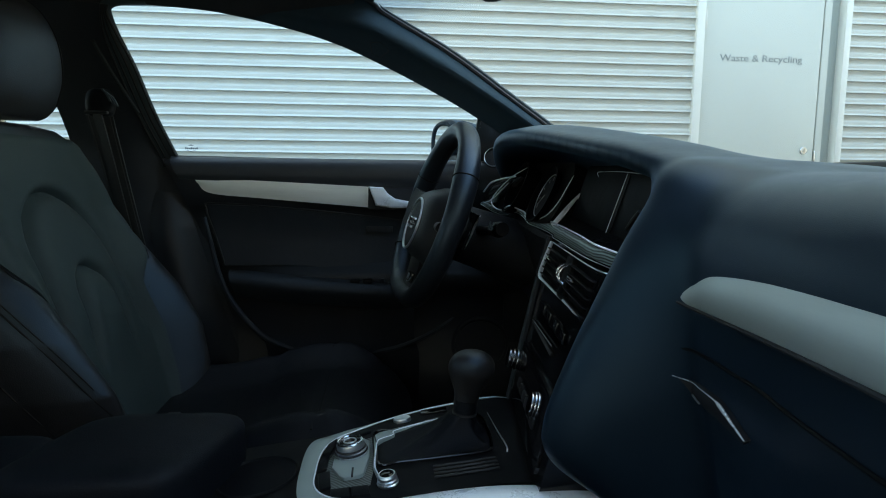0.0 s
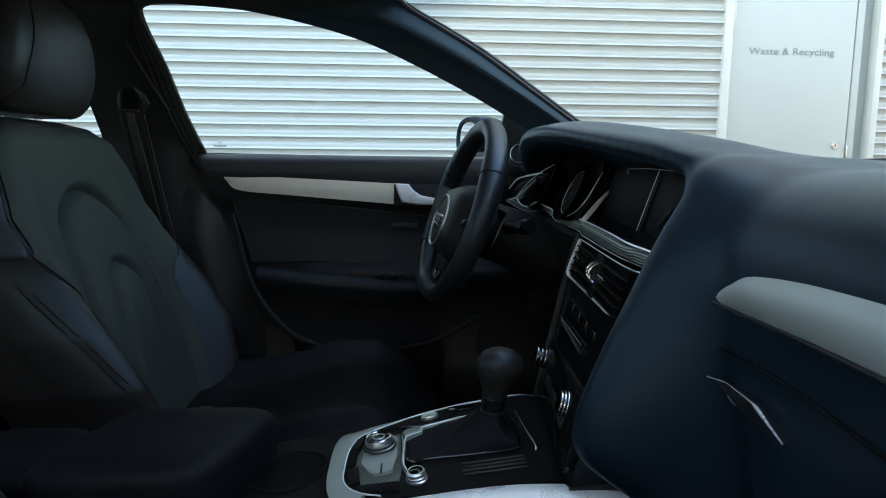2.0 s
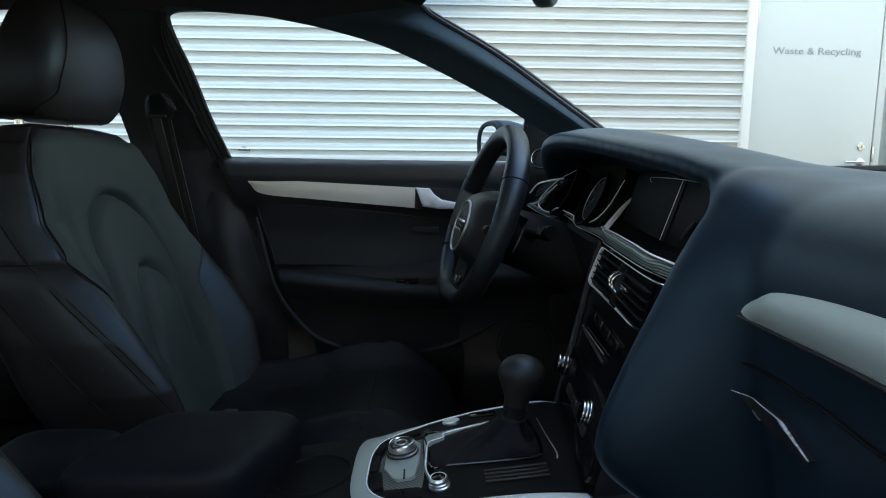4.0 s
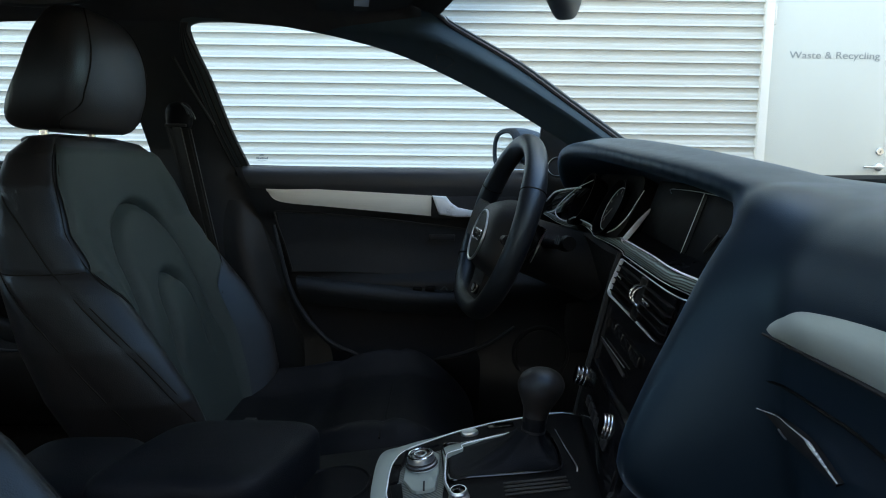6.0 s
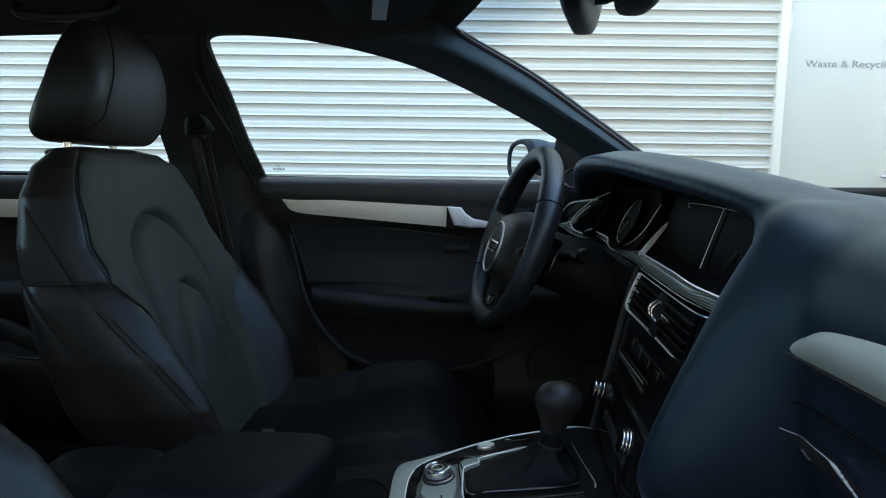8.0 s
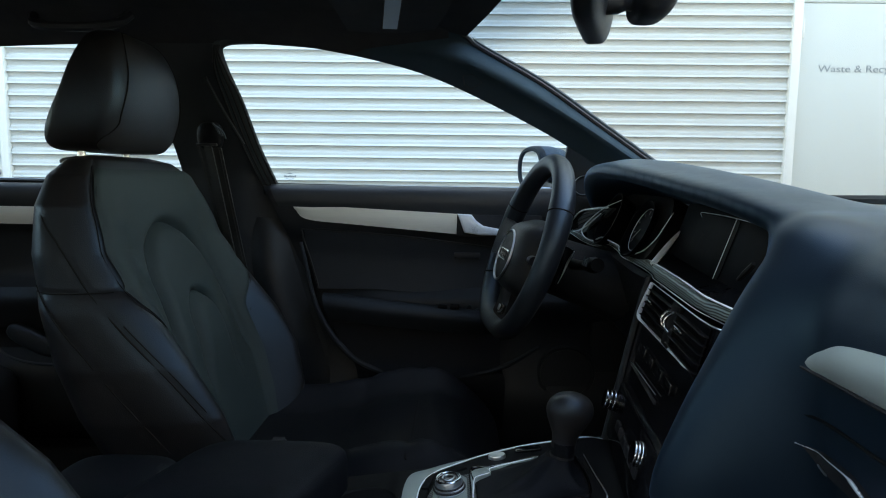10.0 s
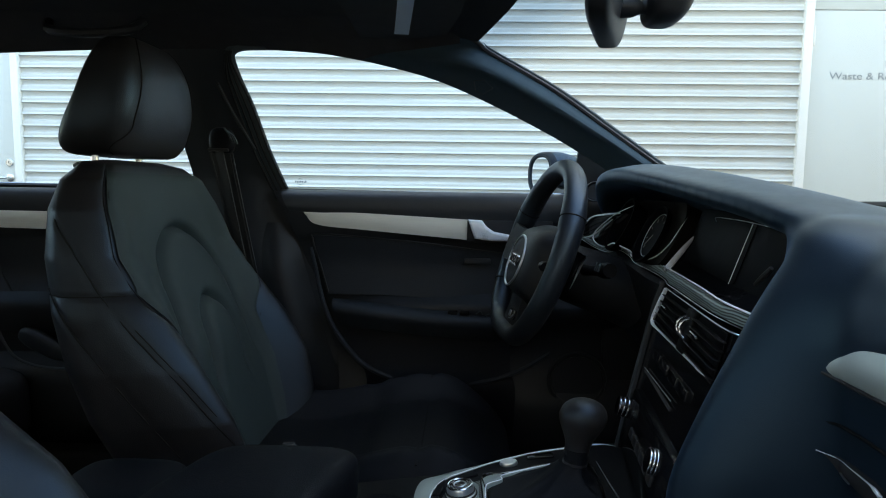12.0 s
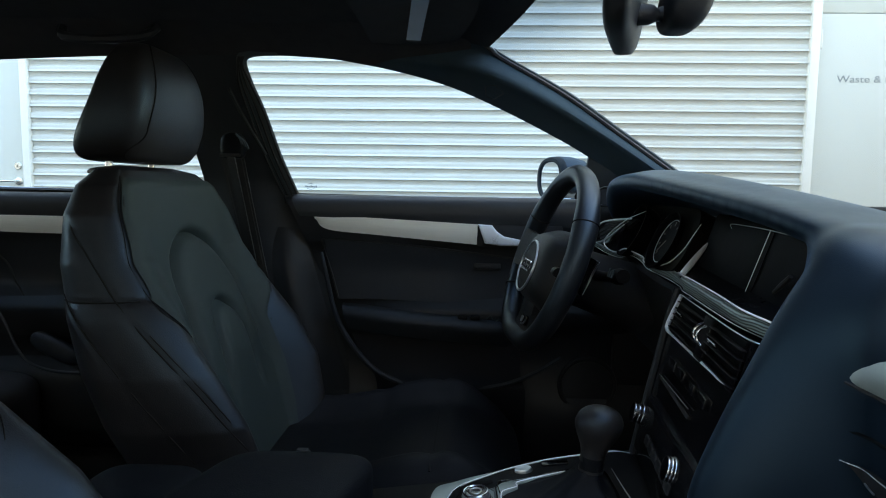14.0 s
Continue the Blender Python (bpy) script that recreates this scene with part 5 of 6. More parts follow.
for q in (0.036, 0.049):
    part("vent_wheel", tube([M_ST @ Vector((q - 0.005 * math.sin(a), -0.0245 + 0.0115 * math.cos(a), 0.004 + 0.0105 * math.sin(a))) for a in np.linspace(-0.2, math.pi + 0.2, 10)], 0.0017, 24, 8), CHROME, vf, "chrome vent thumbwheel")
part("slot_line", tube([M_ST @ Vector(p) for p in ((-0.093, -0.110, 0.003), (-0.02, -0.107, 0.003), (0.054, -0.104, 0.003))], 0.0007, 16, 6), SATIN, dash, "thin chrome slot edge")
part("disc_slot", box(-0.090, 0.060, -0.114, -0.110, 0.001, 0.003, 0, 1, M_ST), GAP, dash)
cp = part("climate_panel", plate(rounded(0.250, 0.075, 0.012, 4, 0.02, -0.178), 0.006, M_ST, 0.002), GLOSS, dash, "gloss black climate panel")
for ky, kx, kz, long in ((0.082, 0.141, 0.680, 1.5), (-0.091, 0.122, 0.684, 1.0)):
    m = axes((kx, ky, kz), (-0.11, -1, 0), (0.055, 0, 0.222)) @ Matrix.Diagonal((1, 1, long, 1))
    kb = part("climate_knob", lathe(((0.0, 0.0), (0.0135, 0.0), (0.0130, 0.012), (0.0120, 0.016), (0.0, 0.0155)), m, 32), GLOSS, dash, "round ribbed climate knob")
    for h, r in ((0.001, 0.0140), (0.0045, 0.0138), (0.0080, 0.0136), (0.0115, 0.0132), (0.0150, 0.0124)):
        part("chrome_ring", tube([m @ Vector((r * math.cos(a), r * math.sin(a), h)) for a in np.linspace(0, 2 * math.pi, 16, endpoint=False)], 0.0011, 40, 6, True), CHROME, kb, "chrome ring")
for k in range(6):
    part("climate_button", box(-0.052 + 0.024 * k, -0.032 + 0.024 * k, -0.190, -0.178, 0.005, 0.0085, 0.0015, 2, M_ST), TRIM, cp)
for k in range(4):
    part("stack_button", box(-0.075 + 0.045 * k, -0.037 + 0.045 * k, -0.090, -0.078, 0.0, 0.004, 0.0015, 2, M_ST), GLOSS, dash)

# screen in the hooded recess
sc_m = axes((0.224, 0.0, 0.905), (-0.11, -1, 0), (0.30, 0, 0.94))
part("screen_recess", plate(rounded(0.36, 0.096, 0.008, 4, -0.02, -0.006), -0.02, sc_m @ Matrix.Translation((0, 0, -0.0006))), SCREEN, dash, "black screen surround")
scr = part("screen", plate(rounded(0.230, 0.072, 0.006, 4, -0.075, -0.004), 0.0008, sc_m), SCREEN, dash, "dark switched-off display")
part("screen_frame", tube([(0.192, 0.141, 0.861), (0.206, 0.152, 0.873), (0.221, 0.165, 0.886), (0.235, 0.178, 0.897), (0.242, 0.184, 0.904)], [0.0046, 0.0048, 0.0042, 0.0030, 0.0010], 40, 16), WHITE_CHROME, scr, "bright chrome side of the display frame")
part("recess_floor", sheet([[(0.192, 0.146, 0.858), (0.174, -0.02, 0.857), (0.166, -0.16, 0.857)], [(0.236, 0.19, 0.868), (0.222, -0.02, 0.866), (0.206, -0.16, 0.866)]], 6, 12, 0.003), SCREEN, dash)
part("inner_frame", tube([(0.192, 0.122, 0.864), (0.209, 0.135, 0.878), (0.229, 0.153, 0.897)], [0.0012, 0.0012, 0.0007], 20, 6), CHROME, scr)
part("frame_side", tube([(0.200, -0.104, 0.878), (0.201, -0.118, 0.888), (0.202, -0.131, 0.898)], [0.0018, 0.0030, 0.0022], 14, 8), RUBBER, scr, "grey side of the display frame")
part("frame_foot", tube([M_ST @ Vector(p) for p in ((-0.156, 0.0200, 0.004), (-0.13, 0.0205, 0.005), (-0.06, 0.0210, 0.005), (0.04, 0.0210, 0.005), (0.12, 0.0200, 0.005), (0.170, 0.0200, -0.008))], 0.0011, 40, 12), WHITE_CHROME, scr, "chrome lower edge of the display frame")
part("screen_line", tube([sc_m @ Vector(p) for p in ((0.026, -0.044, 0.0014), (0.027, -0.004, 0.0014), (0.028, 0.031, 0.0014))], 0.0004, 12, 6), PALE, scr, "thin bright edge of the display")
part("hood_line", tube([(0.240, 0.100, 0.930), (0.236, 0.092, 0.936), (0.230, 0.04, 0.937), (0.221, -0.03, 0.937), (0.211, -0.112, 0.935)], 0.00045, 30, 6), PALE, dash, "thin chrome line under the hood")
# wavy inlay sweeping from the left vent under the dials to the centre
inl_top = [(0.165, 0.622, 0.868), (0.172, 0.565, 0.868), (0.180, 0.514, 0.861), (0.186, 0.470, 0.859), (0.193, 0.432, 0.869), (0.199, 0.388, 0.866), (0.204, 0.345, 0.855), (0.209, 0.307, 0.851), (0.212, 0.235, 0.857), (0.200, 0.165, 0.8575)] + [tuple(M_ST @ Vector(p)) for p in ((-0.128, 0.0185, 0.004), (-0.06, 0.0190, 0.004), (0.04, 0.0190, 0.004), (0.12, 0.0180, 0.004), (0.170, 0.0180, -0.010))]
inl_low = [(0.164, 0.628, 0.866), (0.170, 0.583, 0.860), (0.176, 0.532, 0.855), (0.186, 0.467, 0.853), (0.195, 0.411, 0.862), (0.201, 0.364, 0.856), (0.203, 0.337, 0.848), (0.203, 0.270, 0.847), (0.197, 0.190, 0.848), (0.186, 0.120, 0.850)] + [tuple(M_ST @ Vector(p)) for p in ((-0.095, 0.0042, 0.005), (-0.05, 0.0045, 0.005), (0.04, 0.0048, 0.005), (0.12, 0.0060, 0.005), (0.170, 0.0060, -0.010))]
RIM_D = [(0.213, 0.378, 0.941), (0.199, 0.454, 0.922), (0.184, 0.522, 0.892), (0.178, 0.542, 0.873), (0.180, 0.514, 0.862), (0.186, 0.470, 0.860), (0.193, 0.432, 0.870), (0.199, 0.388, 0.867), (0.204, 0.351, 0.863), (0.204, 0.343, 0.856), (0.209, 0.307, 0.853), (0.218, 0.259, 0.864), (0.227, 0.224, 0.886), (0.234, 0.201, 0.911), (0.239, 0.185, 0.929)]
lobe = [(0.165, 0.622, 0.868), (0.174, 0.573, 0.878), (0.184, 0.525, 0.898), (0.198, 0.461, 0.921)]
part("inlay_lobe", sheet([spline(lobe, 8), spline([(0.166, 0.612, 0.867), (0.178, 0.542, 0.874), (0.185, 0.522, 0.892), (0.199, 0.456, 0.921)], 8)], 6, 30, 0.004), INLAY, dash, "grey wavy-grained inlay beside the vent")
part("inlay", sheet([inl_top, [tuple((np.array(p) + np.array(q)) / 2 + np.array((-0.002, 0, 0.002))) for p, q in zip(inl_top, inl_low)], inl_low], 8, 70, 0.006), INLAY, dash, "grey wavy-grained inlay")
part("inlay_edge", tube([(x - 0.002, y, z - 0.001) for x, y, z in inl_low], 0.0006, 80, 6), SATIN, dash)
# instrument cluster
cl_m = axes((0.228, 0.365, 0.900), (0, -1, 0), (0.042, 0, 0.09))
clu = part("gauge_panel", plate(rounded(0.30, 0.115, 0.045, 6), -0.03, cl_m, 0.002), DIAL, dash, "dark instrument panel with round dials")
for cx, deep in ((-0.070, 0.030), (0.062, 0.012)):
    dial = part("dial", lathe(((0.0, 0.0), (0.040, 0.0), (0.040, 0.003), (0.0, 0.003)), cl_m @ Matrix.Translation((cx, -0.006, 0.001)), 40), SCREEN, clu)
    part("dial_tube", lathe(((0.041, 0.0), (0.050, deep), (0.053, deep), (0.046, 0.0)), cl_m @ Matrix.Translation((cx, -0.006, 0.001)), 40), SCREEN, dial)
    part("dial_ring", tube([cl_m @ Vector((cx + 0.038 * math.cos(a), -0.006 + 0.038 * math.sin(a), 0.0055)) for a in np.linspace(0, 2 * math.pi, 20, endpoint=False)], 0.0006, 60, 6, True), SATIN, dial, "satin dial ring")
    for k in range(9):
        a = radians(225 - 33.75 * k)
        part("dial_mark", box(-0.0035, 0.0035, -0.0009, 0.0009, 0.0042, 0.0048, 0, 1, cl_m @ Matrix.Translation((cx + 0.031 * math.cos(a), -0.006 + 0.031 * math.sin(a), 0)) @ Matrix.Rotation(a, 4, "Z")), NEEDLE, dial)
    part("needle", box(0.0, 0.028, -0.0007, 0.0007, 0.006, 0.007, 0, 1, cl_m @ Matrix.Translation((cx, -0.006, 0)) @ Matrix.Rotation(radians(225), 4, "Z")), NEEDLE, dial)
part("cluster_display", plate(rounded(0.036, 0.08, 0.006, 3), 0.003, cl_m @ Matrix.Translation((-0.005, 0, 0.001))), SCREEN, clu)
part("cluster_rim", tube([(x - 0.007, y, z + 0.002) for x, y, z in RIM_D], [0.0005, 0.0010, 0.0013, 0.0014, 0.0014, 0.0014, 0.0014, 0.0014, 0.0014, 0.0014, 0.0012, 0.0010, 0.0007, 0.0004], 110, 8), WHITE_CHROME, dash, "satin chrome lower rim of the dials")
# left vent
lv_top = [(0.176, 0.675, 0.890), (0.182, 0.617, 0.911), (0.190, 0.543, 0.920), (0.200, 0.450, 0.927)]
lv_low = [(0.166, 0.610, 0.868), (0.172, 0.560, 0.876), (0.180, 0.515, 0.892), (0.192, 0.470, 0.914)]
lv = part("side_vent", sheet([[(x + 0.012, y, z) for x, y, z in lv_top], [(x + 0.012, y, z) for x, y, z in lv_low]], 8, 12, 0.006), GAP, dash, "black air vent by the door")
for f in (0.22, 0.44, 0.66, 0.86):
    part("slat", tube([tuple(np.array(p) * (1 - f) + np.array(q) * f + np.array((0.003, 0, 0))) for p, q in zip(lv_top, lv_low)], 0.0013, 16, 6), SLAT, lv)
part("vent_edge", tube(lv_top, 0.0019, 30, 12), WHITE_CHROME, lv, "chrome edge of the vent")
part("vent_edge", tube(lv_low, 0.0013, 30, 12), WHITE_CHROME, lv)
# lower dash on the driver's side
part("knee_panel", sheet([[(0.211, 0.69, 0.893), (0.196, 0.45, 0.852), (0.188, 0.25, 0.839), (0.181, 0.12, 0.841)], [(0.221, 0.69, 0.789), (0.222, 0.45, 0.755), (0.221, 0.25, 0.743), (0.200, 0.12, 0.742)], [(0.289, 0.69, 0.642), (0.301, 0.45, 0.618), (0.296, 0.25, 0.605), (0.231, 0.12, 0.615)], [(0.471, 0.69, 0.521), (0.474, 0.45, 0.496), (0.459, 0.25, 0.493), (0.383, 0.12, 0.493)]], 24, 24, 0.012), TRIM, dash, "black knee panel")
part("dash_end", box(0.2306, 0.6706, 0.685, 0.7, 0.5325, 0.9225, 0.004), TRIM, dash)
part("dash_end", box(0.30, 0.66, -0.70, -0.685, 0.50, 0.94, 0.004), TRIM, dash)


# ---------------------------------------------------------------- steering wheel
TILT_W = 19.0
WC = Vector((0.036, 0.385, 0.854))
wm = Matrix.Translation(WC) @ Matrix.Rotation(radians(7.6), 4, "Z") @ Matrix.Rotation(radians(-90 + TILT_W), 4, "Y") @ Matrix.Rotation(radians(-90), 4, "Z")
# local: z towards the driver, y up the wheel, x to the driver's right
sw = thing("steering_wheel", "black leather steering wheel with airbag and paddles", "steering wheel")
g = []
for a in np.linspace(0, 2 * math.pi, 96, endpoint=False):
    flat = 0.014 * math.exp(-((a - 1.5 * math.pi) / 0.42) ** 2)
    grip = 1 + 0.10 * (math.exp(-((a - 0.45) / 0.25) ** 2) + math.exp(-((a - math.pi + 0.45) / 0.25) ** 2))
    R = 0.160 - flat
    c = Vector((R * math.cos(a), R * math.sin(a), 0))
    out = Vector((math.cos(a), math.sin(a), 0))
    g.append([wm @ (c + out * (0.0170 * grip * math.cos(b)) + Vector((0, 0, 0.0190 * grip * math.sin(b)))) for b in np.linspace(0, 2 * math.pi, 20, endpoint=False)])
g.append(g[0])
bmr = grid_bm(np.array([[tuple(v) for v in r] for r in g]), 0, True)
bmesh.ops.remove_doubles(bmr, verts=bmr.verts, dist=1e-6)
rim = part("rim", bmr, WHEEL_LEATHER, sw, "black leather rim")
for a in (27, 153, 207):
    ra = radians(a)
    part("rim_seam", tube([wm @ Vector(((0.160 + 0.0186 * math.cos(b)) * math.cos(ra), (0.160 + 0.0186 * math.cos(b)) * math.sin(ra), 0.0208 * math.sin(b))) for b in np.linspace(0, 2 * math.pi, 12, endpoint=False)], 0.0012, 30, 6, True), THREAD, rim)
hub = part("airbag_cover", superbox((0, 0, 0), (0.085, 0.068, 0.032), 0.5, 48, 24, 0, 0.25), TRIM, sw, "black airbag cover")
hub.data.transform(wm @ Matrix.Translation((0, -0.016, -0.002)))
part("paddle_edge", tube([wm @ Vector(p) for p in ((0.1405, 0.026, -0.042), (0.128, 0.006, -0.043), (0.125, -0.012, -0.043), (0.121, -0.032, -0.042))], [0.0008, 0.0022, 0.0012, 0.0005], 16, 6), SATIN, sw)
for s in (-1, 1):
    part("spoke", sheet([[wm @ Vector(p) for p in ((s * 0.06, 0.034, -0.008), (s * 0.11, 0.040, -0.001), (s * 0.158, 0.046, 0.002))], [wm @ Vector(p) for p in ((s * 0.06, 0.0, -0.003), (s * 0.11, 0.006, -0.001), (s * 0.160, 0.010, 0.004))], [wm @ Vector(p) for p in ((s * 0.06, -0.034, -0.008), (s * 0.11, -0.030, -0.001), (s * 0.158, -0.030, 0.002))]], 12, 14, 0.016), TRIM, sw, "black spoke")
    part("paddle", sheet([[wm @ Vector(p) for p in ((s * 0.085, 0.030, -0.040), (s * 0.139, 0.027, -0.038))], [wm @ Vector(p) for p in ((s * 0.085, 0.0, -0.044), (s * 0.127, 0.003, -0.039))], [wm @ Vector(p) for p in ((s * 0.085, -0.03, -0.040), (s * 0.119, -0.034, -0.038))]], 14, 6, 0.004), GLOSS, sw, "black shift paddle")
    part("roller_switch", lathe(((0.0, -0.009), (0.008, -0.009), (0.009, 0), (0.008, 0.009), (0.0, 0.009)), wm @ Matrix.Translation((s * 0.098, -0.012, 0.004)) @ Matrix.Rotation(radians(90), 4, "Y"), 16), TRIM, sw)
part("lower_spoke", sheet([[wm @ Vector(p) for p in ((-0.045, -0.05, 0.006), (0.0, -0.055, 0.012), (0.045, -0.05, 0.006))], [wm @ Vector(p) for p in ((-0.040, -0.10, 0.002), (0.0, -0.10, 0.006), (0.040, -0.10, 0.002))], [wm @ Vector(p) for p in ((-0.05, -0.142, 0.002), (0.0, -0.146, 0.004), (0.05, -0.142, 0.002))]], 14, 12, 0.014), TRIM, sw, "black lower spoke")
sb = part("spoke_button", box(0.006, 0.036, -0.121, -0.103, 0.002, 0.009, 0.003, 2, wm), GLOSS, sw, "dark badge on the lower spoke")
part("badge_plate", box(0.012, 0.024, -0.117, -0.106, 0.009, 0.0105, 0.001, 1, wm), SATIN, sb, "small satin plate")
part("badge_edge", tube([wm @ Vector(p) for p in ((0.022, -0.120, 0.010), (0.036, -0.117, 0.010), (0.040, -0.110, 0.009))], 0.0012, 10, 6), SATIN, sb)
part("emblem_ring", tube([wm @ Vector((0.046 * math.cos(a), -0.021 + 0.046 * math.sin(a), 0.0290)) for a in np.linspace(0, 2 * math.pi, 24, endpoint=False)], 0.0022, 60, 8, True), SATIN, hub, "satin ring on the airbag cover")
for k in range(4):
    part("emblem_loop", tube([wm @ Vector((-0.021 + 0.014 * k + 0.0095 * math.cos(a), -0.020 + 0.0095 * math.sin(a), 0.0310)) for a in np.linspace(0, 2 * math.pi, 12, endpoint=False)], 0.0013, 24, 6, True), CHROME, hub)
part("column_shroud", rings([[wm @ Vector((r * math.cos(a), r * 0.9 * math.sin(a) - 0.01, z)) for a in np.linspace(0, 2 * math.pi, 28, endpoint=False)] for r, z in ((0.050, -0.012), (0.056, -0.03), (0.058, -0.08), (0.062, -0.14), (0.07, -0.20))]), TRIM, sw, "black steering column shroud")
stalk = part("stalk", tube([wm @ Vector(p) for p in ((0.05, 0.004, -0.078), (0.09, 0.008, -0.078), (0.12, 0.012, -0.077), (0.138, 0.014, -0.076))], [0.010, 0.008, 0.009, 0.011], 24, 12), SLAT, sw, "black wiper stalk")
part("stalk_end", tube([wm @ Vector(p) for p in ((0.138, 0.014, -0.076), (0.155, 0.016, -0.075), (0.172, 0.018, -0.074))], [0.012, 0.0135, 0.011], 10, 12), SLAT, stalk)
for k in range(3):
    part("stalk_symbol", box(0.144 + 0.008 * k, 0.149 + 0.008 * k, 0.010, 0.024 - 0.004 * (k % 2), -0.0608, -0.0596, 0, 1, wm), BAND, stalk, "small grey wiper symbol")
part("stalk", tube([wm @ Vector(p) for p in ((-0.05, 0.0, -0.075), (-0.10, -0.004, -0.075), (-0.15, -0.008, -0.070), (-0.20, -0.010, -0.066))], [0.010, 0.008, 0.009, 0.012], 24, 12), TRIM, sw, "black indicator stalk")


# ---------------------------------------------------------------- centre console
con = thing("centre_console", "black centre console with satin frame and control knobs", "console")
CM = axes((-0.03, 0.0, 0.604), (1, 0, 0.12), (0, 1, 0))      # local x forward along the top, y to the driver, z up
part("console_body", plate([(-0.21, -0.10), (-0.115, -0.105), (0.0, -0.148), (0.22, -0.16), (0.22, 0.10), (0.07, 0.103), (-0.004, 0.082), (-0.08, 0.060), (-0.21, 0.055)], -0.30, CM, 0.006), CONSOLE, con, "black plastic console body")
RIM_OUT = [(0.20, 0.1045), (0.072, 0.0985), (0.008, 0.0835), (-0.057, 0.0620), (-0.088, 0.0475), (-0.110, 0.0330), (-0.1155, -0.02), (-0.110, -0.100), (-0.08, -0.150), (0.0, -0.155), (0.11, -0.165), (0.20, -0.185)]
RIM_IN = [(0.20, 0.103), (0.066, 0.0955), (-0.010, 0.0740), (-0.050, 0.0535), (-0.078, 0.0350), (-0.093, 0.006), (-0.0965, -0.04), (-0.092, -0.088), (-0.06, -0.118), (0.0, -0.1265), (0.11, -0.131), (0.20, -0.156)]
ro, ri = spline(RIM_OUT, 90), spline(RIM_IN, 90)
g = []
for k in np.linspace(0, 1, 7):
    g.append([CM @ Vector((*(p * (1 - k) + q * k), 0.002 + 0.0035 * min(1.0, np.linalg.norm(p - q) / 0.02) * math.sin(math.pi * (0.2 + 0.6 * k)) ** 0.6)) for p, q in zip(ro[:64], ri[:64])])
part("rim_frame", grid_bm(np.array([[tuple(v) for v in r] for r in g]), -0.006), FRAME, con, "satin aluminium frame round the controls")
part("near_rail", tube([CM @ Vector(p) for p in ((-0.10, -0.138, -0.003), (-0.05, -0.148, 0.002), (0.03, -0.152, 0.004), (0.09, -0.156, 0.004), (0.15, -0.168, 0.002), (0.20, -0.186, -0.001))], [0.008, 0.020, 0.0225, 0.0225, 0.0215, 0.019], 60, 20, False, 0.42), PALE, con, "pale satin rail along the console's edge")
# thin pale bar added for the highlight along the gate's corner
part("gate_glint", tube([CM @ Vector((x, y, 0.0078)) for x, y in ((-0.0250, -0.080), (-0.0292, -0.058), (-0.0280, -0.018), (-0.0262, 0.004), (-0.020, 0.010), (-0.007, 0.016), (-0.005, 0.027), (0.026, 0.0375), (0.0575, 0.046))], [0.0007, 0.0010, 0.0010, 0.0007, 0.0006, 0.0006, 0.0008, 0.0011, 0.0009], 70, 6), PALE, con, "pale line for the highlight on the gear gate's edge")
part("frame_edge", tube([CM @ Vector((p[0], p[1], 0.0048)) for p in ri[6:70:4]], 0.0009, 90, 6), PALE, con, "bright inner edge of the frame")
part("top_plate", plate([tuple(p) for p in ri[::2]], 0.003, CM), CONSOLE, con, "black control plate")
part("control_inlay", plate([(-0.088, -0.035), (-0.074, 0.012), (-0.034, 0.026), (-0.031, -0.062), (-0.034, -0.094), (-0.076, -0.090)], 0.0036, CM), INLAY_DARK, con, "grey wavy-grained inlay round the controller")
# rotary controller with its pad
pad = part("controller_pad", plate([(-0.078, -0.048), (-0.076, 0.006), (-0.066, 0.022), (-0.046, 0.022), (-0.036, 0.008), (-0.036, -0.036), (-0.041, -0.072), (-0.046, -0.076), (-0.062, -0.077), (-0.067, -0.073)], 0.008, CM, 0.002), FRAME, con, "satin surround of the rotary controller")
part("pad_slot", box(-0.0545, -0.0525, -0.0775, -0.058, 0.0070, 0.0088, 0, 1, CM), GAP, pad)
m = CM @ Matrix.Translation((-0.057, -0.018, 0.007)) @ Matrix.Diagonal((0.64, 0.66, 0.60, 1))
ck = part("controller_knob", lathe(((0.0, 0.0), (0.029, 0.0), (0.030, 0.004), (0.028, 0.006), (0.0285, 0.010), (0.0255, 0.012), (0.0255, 0.020), (0.0235, 0.025), (0.021, 0.025), (0.020, 0.022), (0.0, 0.021)), m, 40), SATIN, con, "stepped satin rotary controller")
part("knob_groove", tube([m @ Vector((0.0292 * math.cos(a), 0.0292 * math.sin(a), 0.0062)) for a in np.linspace(0, 2 * math.pi, 16, endpoint=False)], 0.0012, 40, 6, True), GAP, ck)
part("knob_groove", tube([m @ Vector((0.0262 * math.cos(a), 0.0262 * math.sin(a), 0.0125)) for a in np.linspace(0, 2 * math.pi, 16, endpoint=False)], 0.0012, 40, 6, True), GAP, ck)
part("knob_cap", lathe(((0.0, 0.0), (0.0205, 0.0), (0.0195, 0.0025), (0.0, 0.0035)), m @ Matrix.Translation((0, 0, 0.0225)), 32), GLOSS, ck, "dark cap")
part("cap_ring", tube([m @ Vector((0.0222 * math.cos(a), 0.0222 * math.sin(a), 0.0256)) for a in np.linspace(0, 2 * math.pi, 14, endpoint=False)], 0.0014, 36, 6, True), CHROME, ck, "thin chrome ring")
part("cap_ring", tube([m @ Vector((0.0110 * math.cos(a), 0.0110 * math.sin(a), 0.0262)) for a in np.linspace(0, 2 * math.pi, 14, endpoint=False)], 0.0010, 36, 6, True), SATIN, ck)
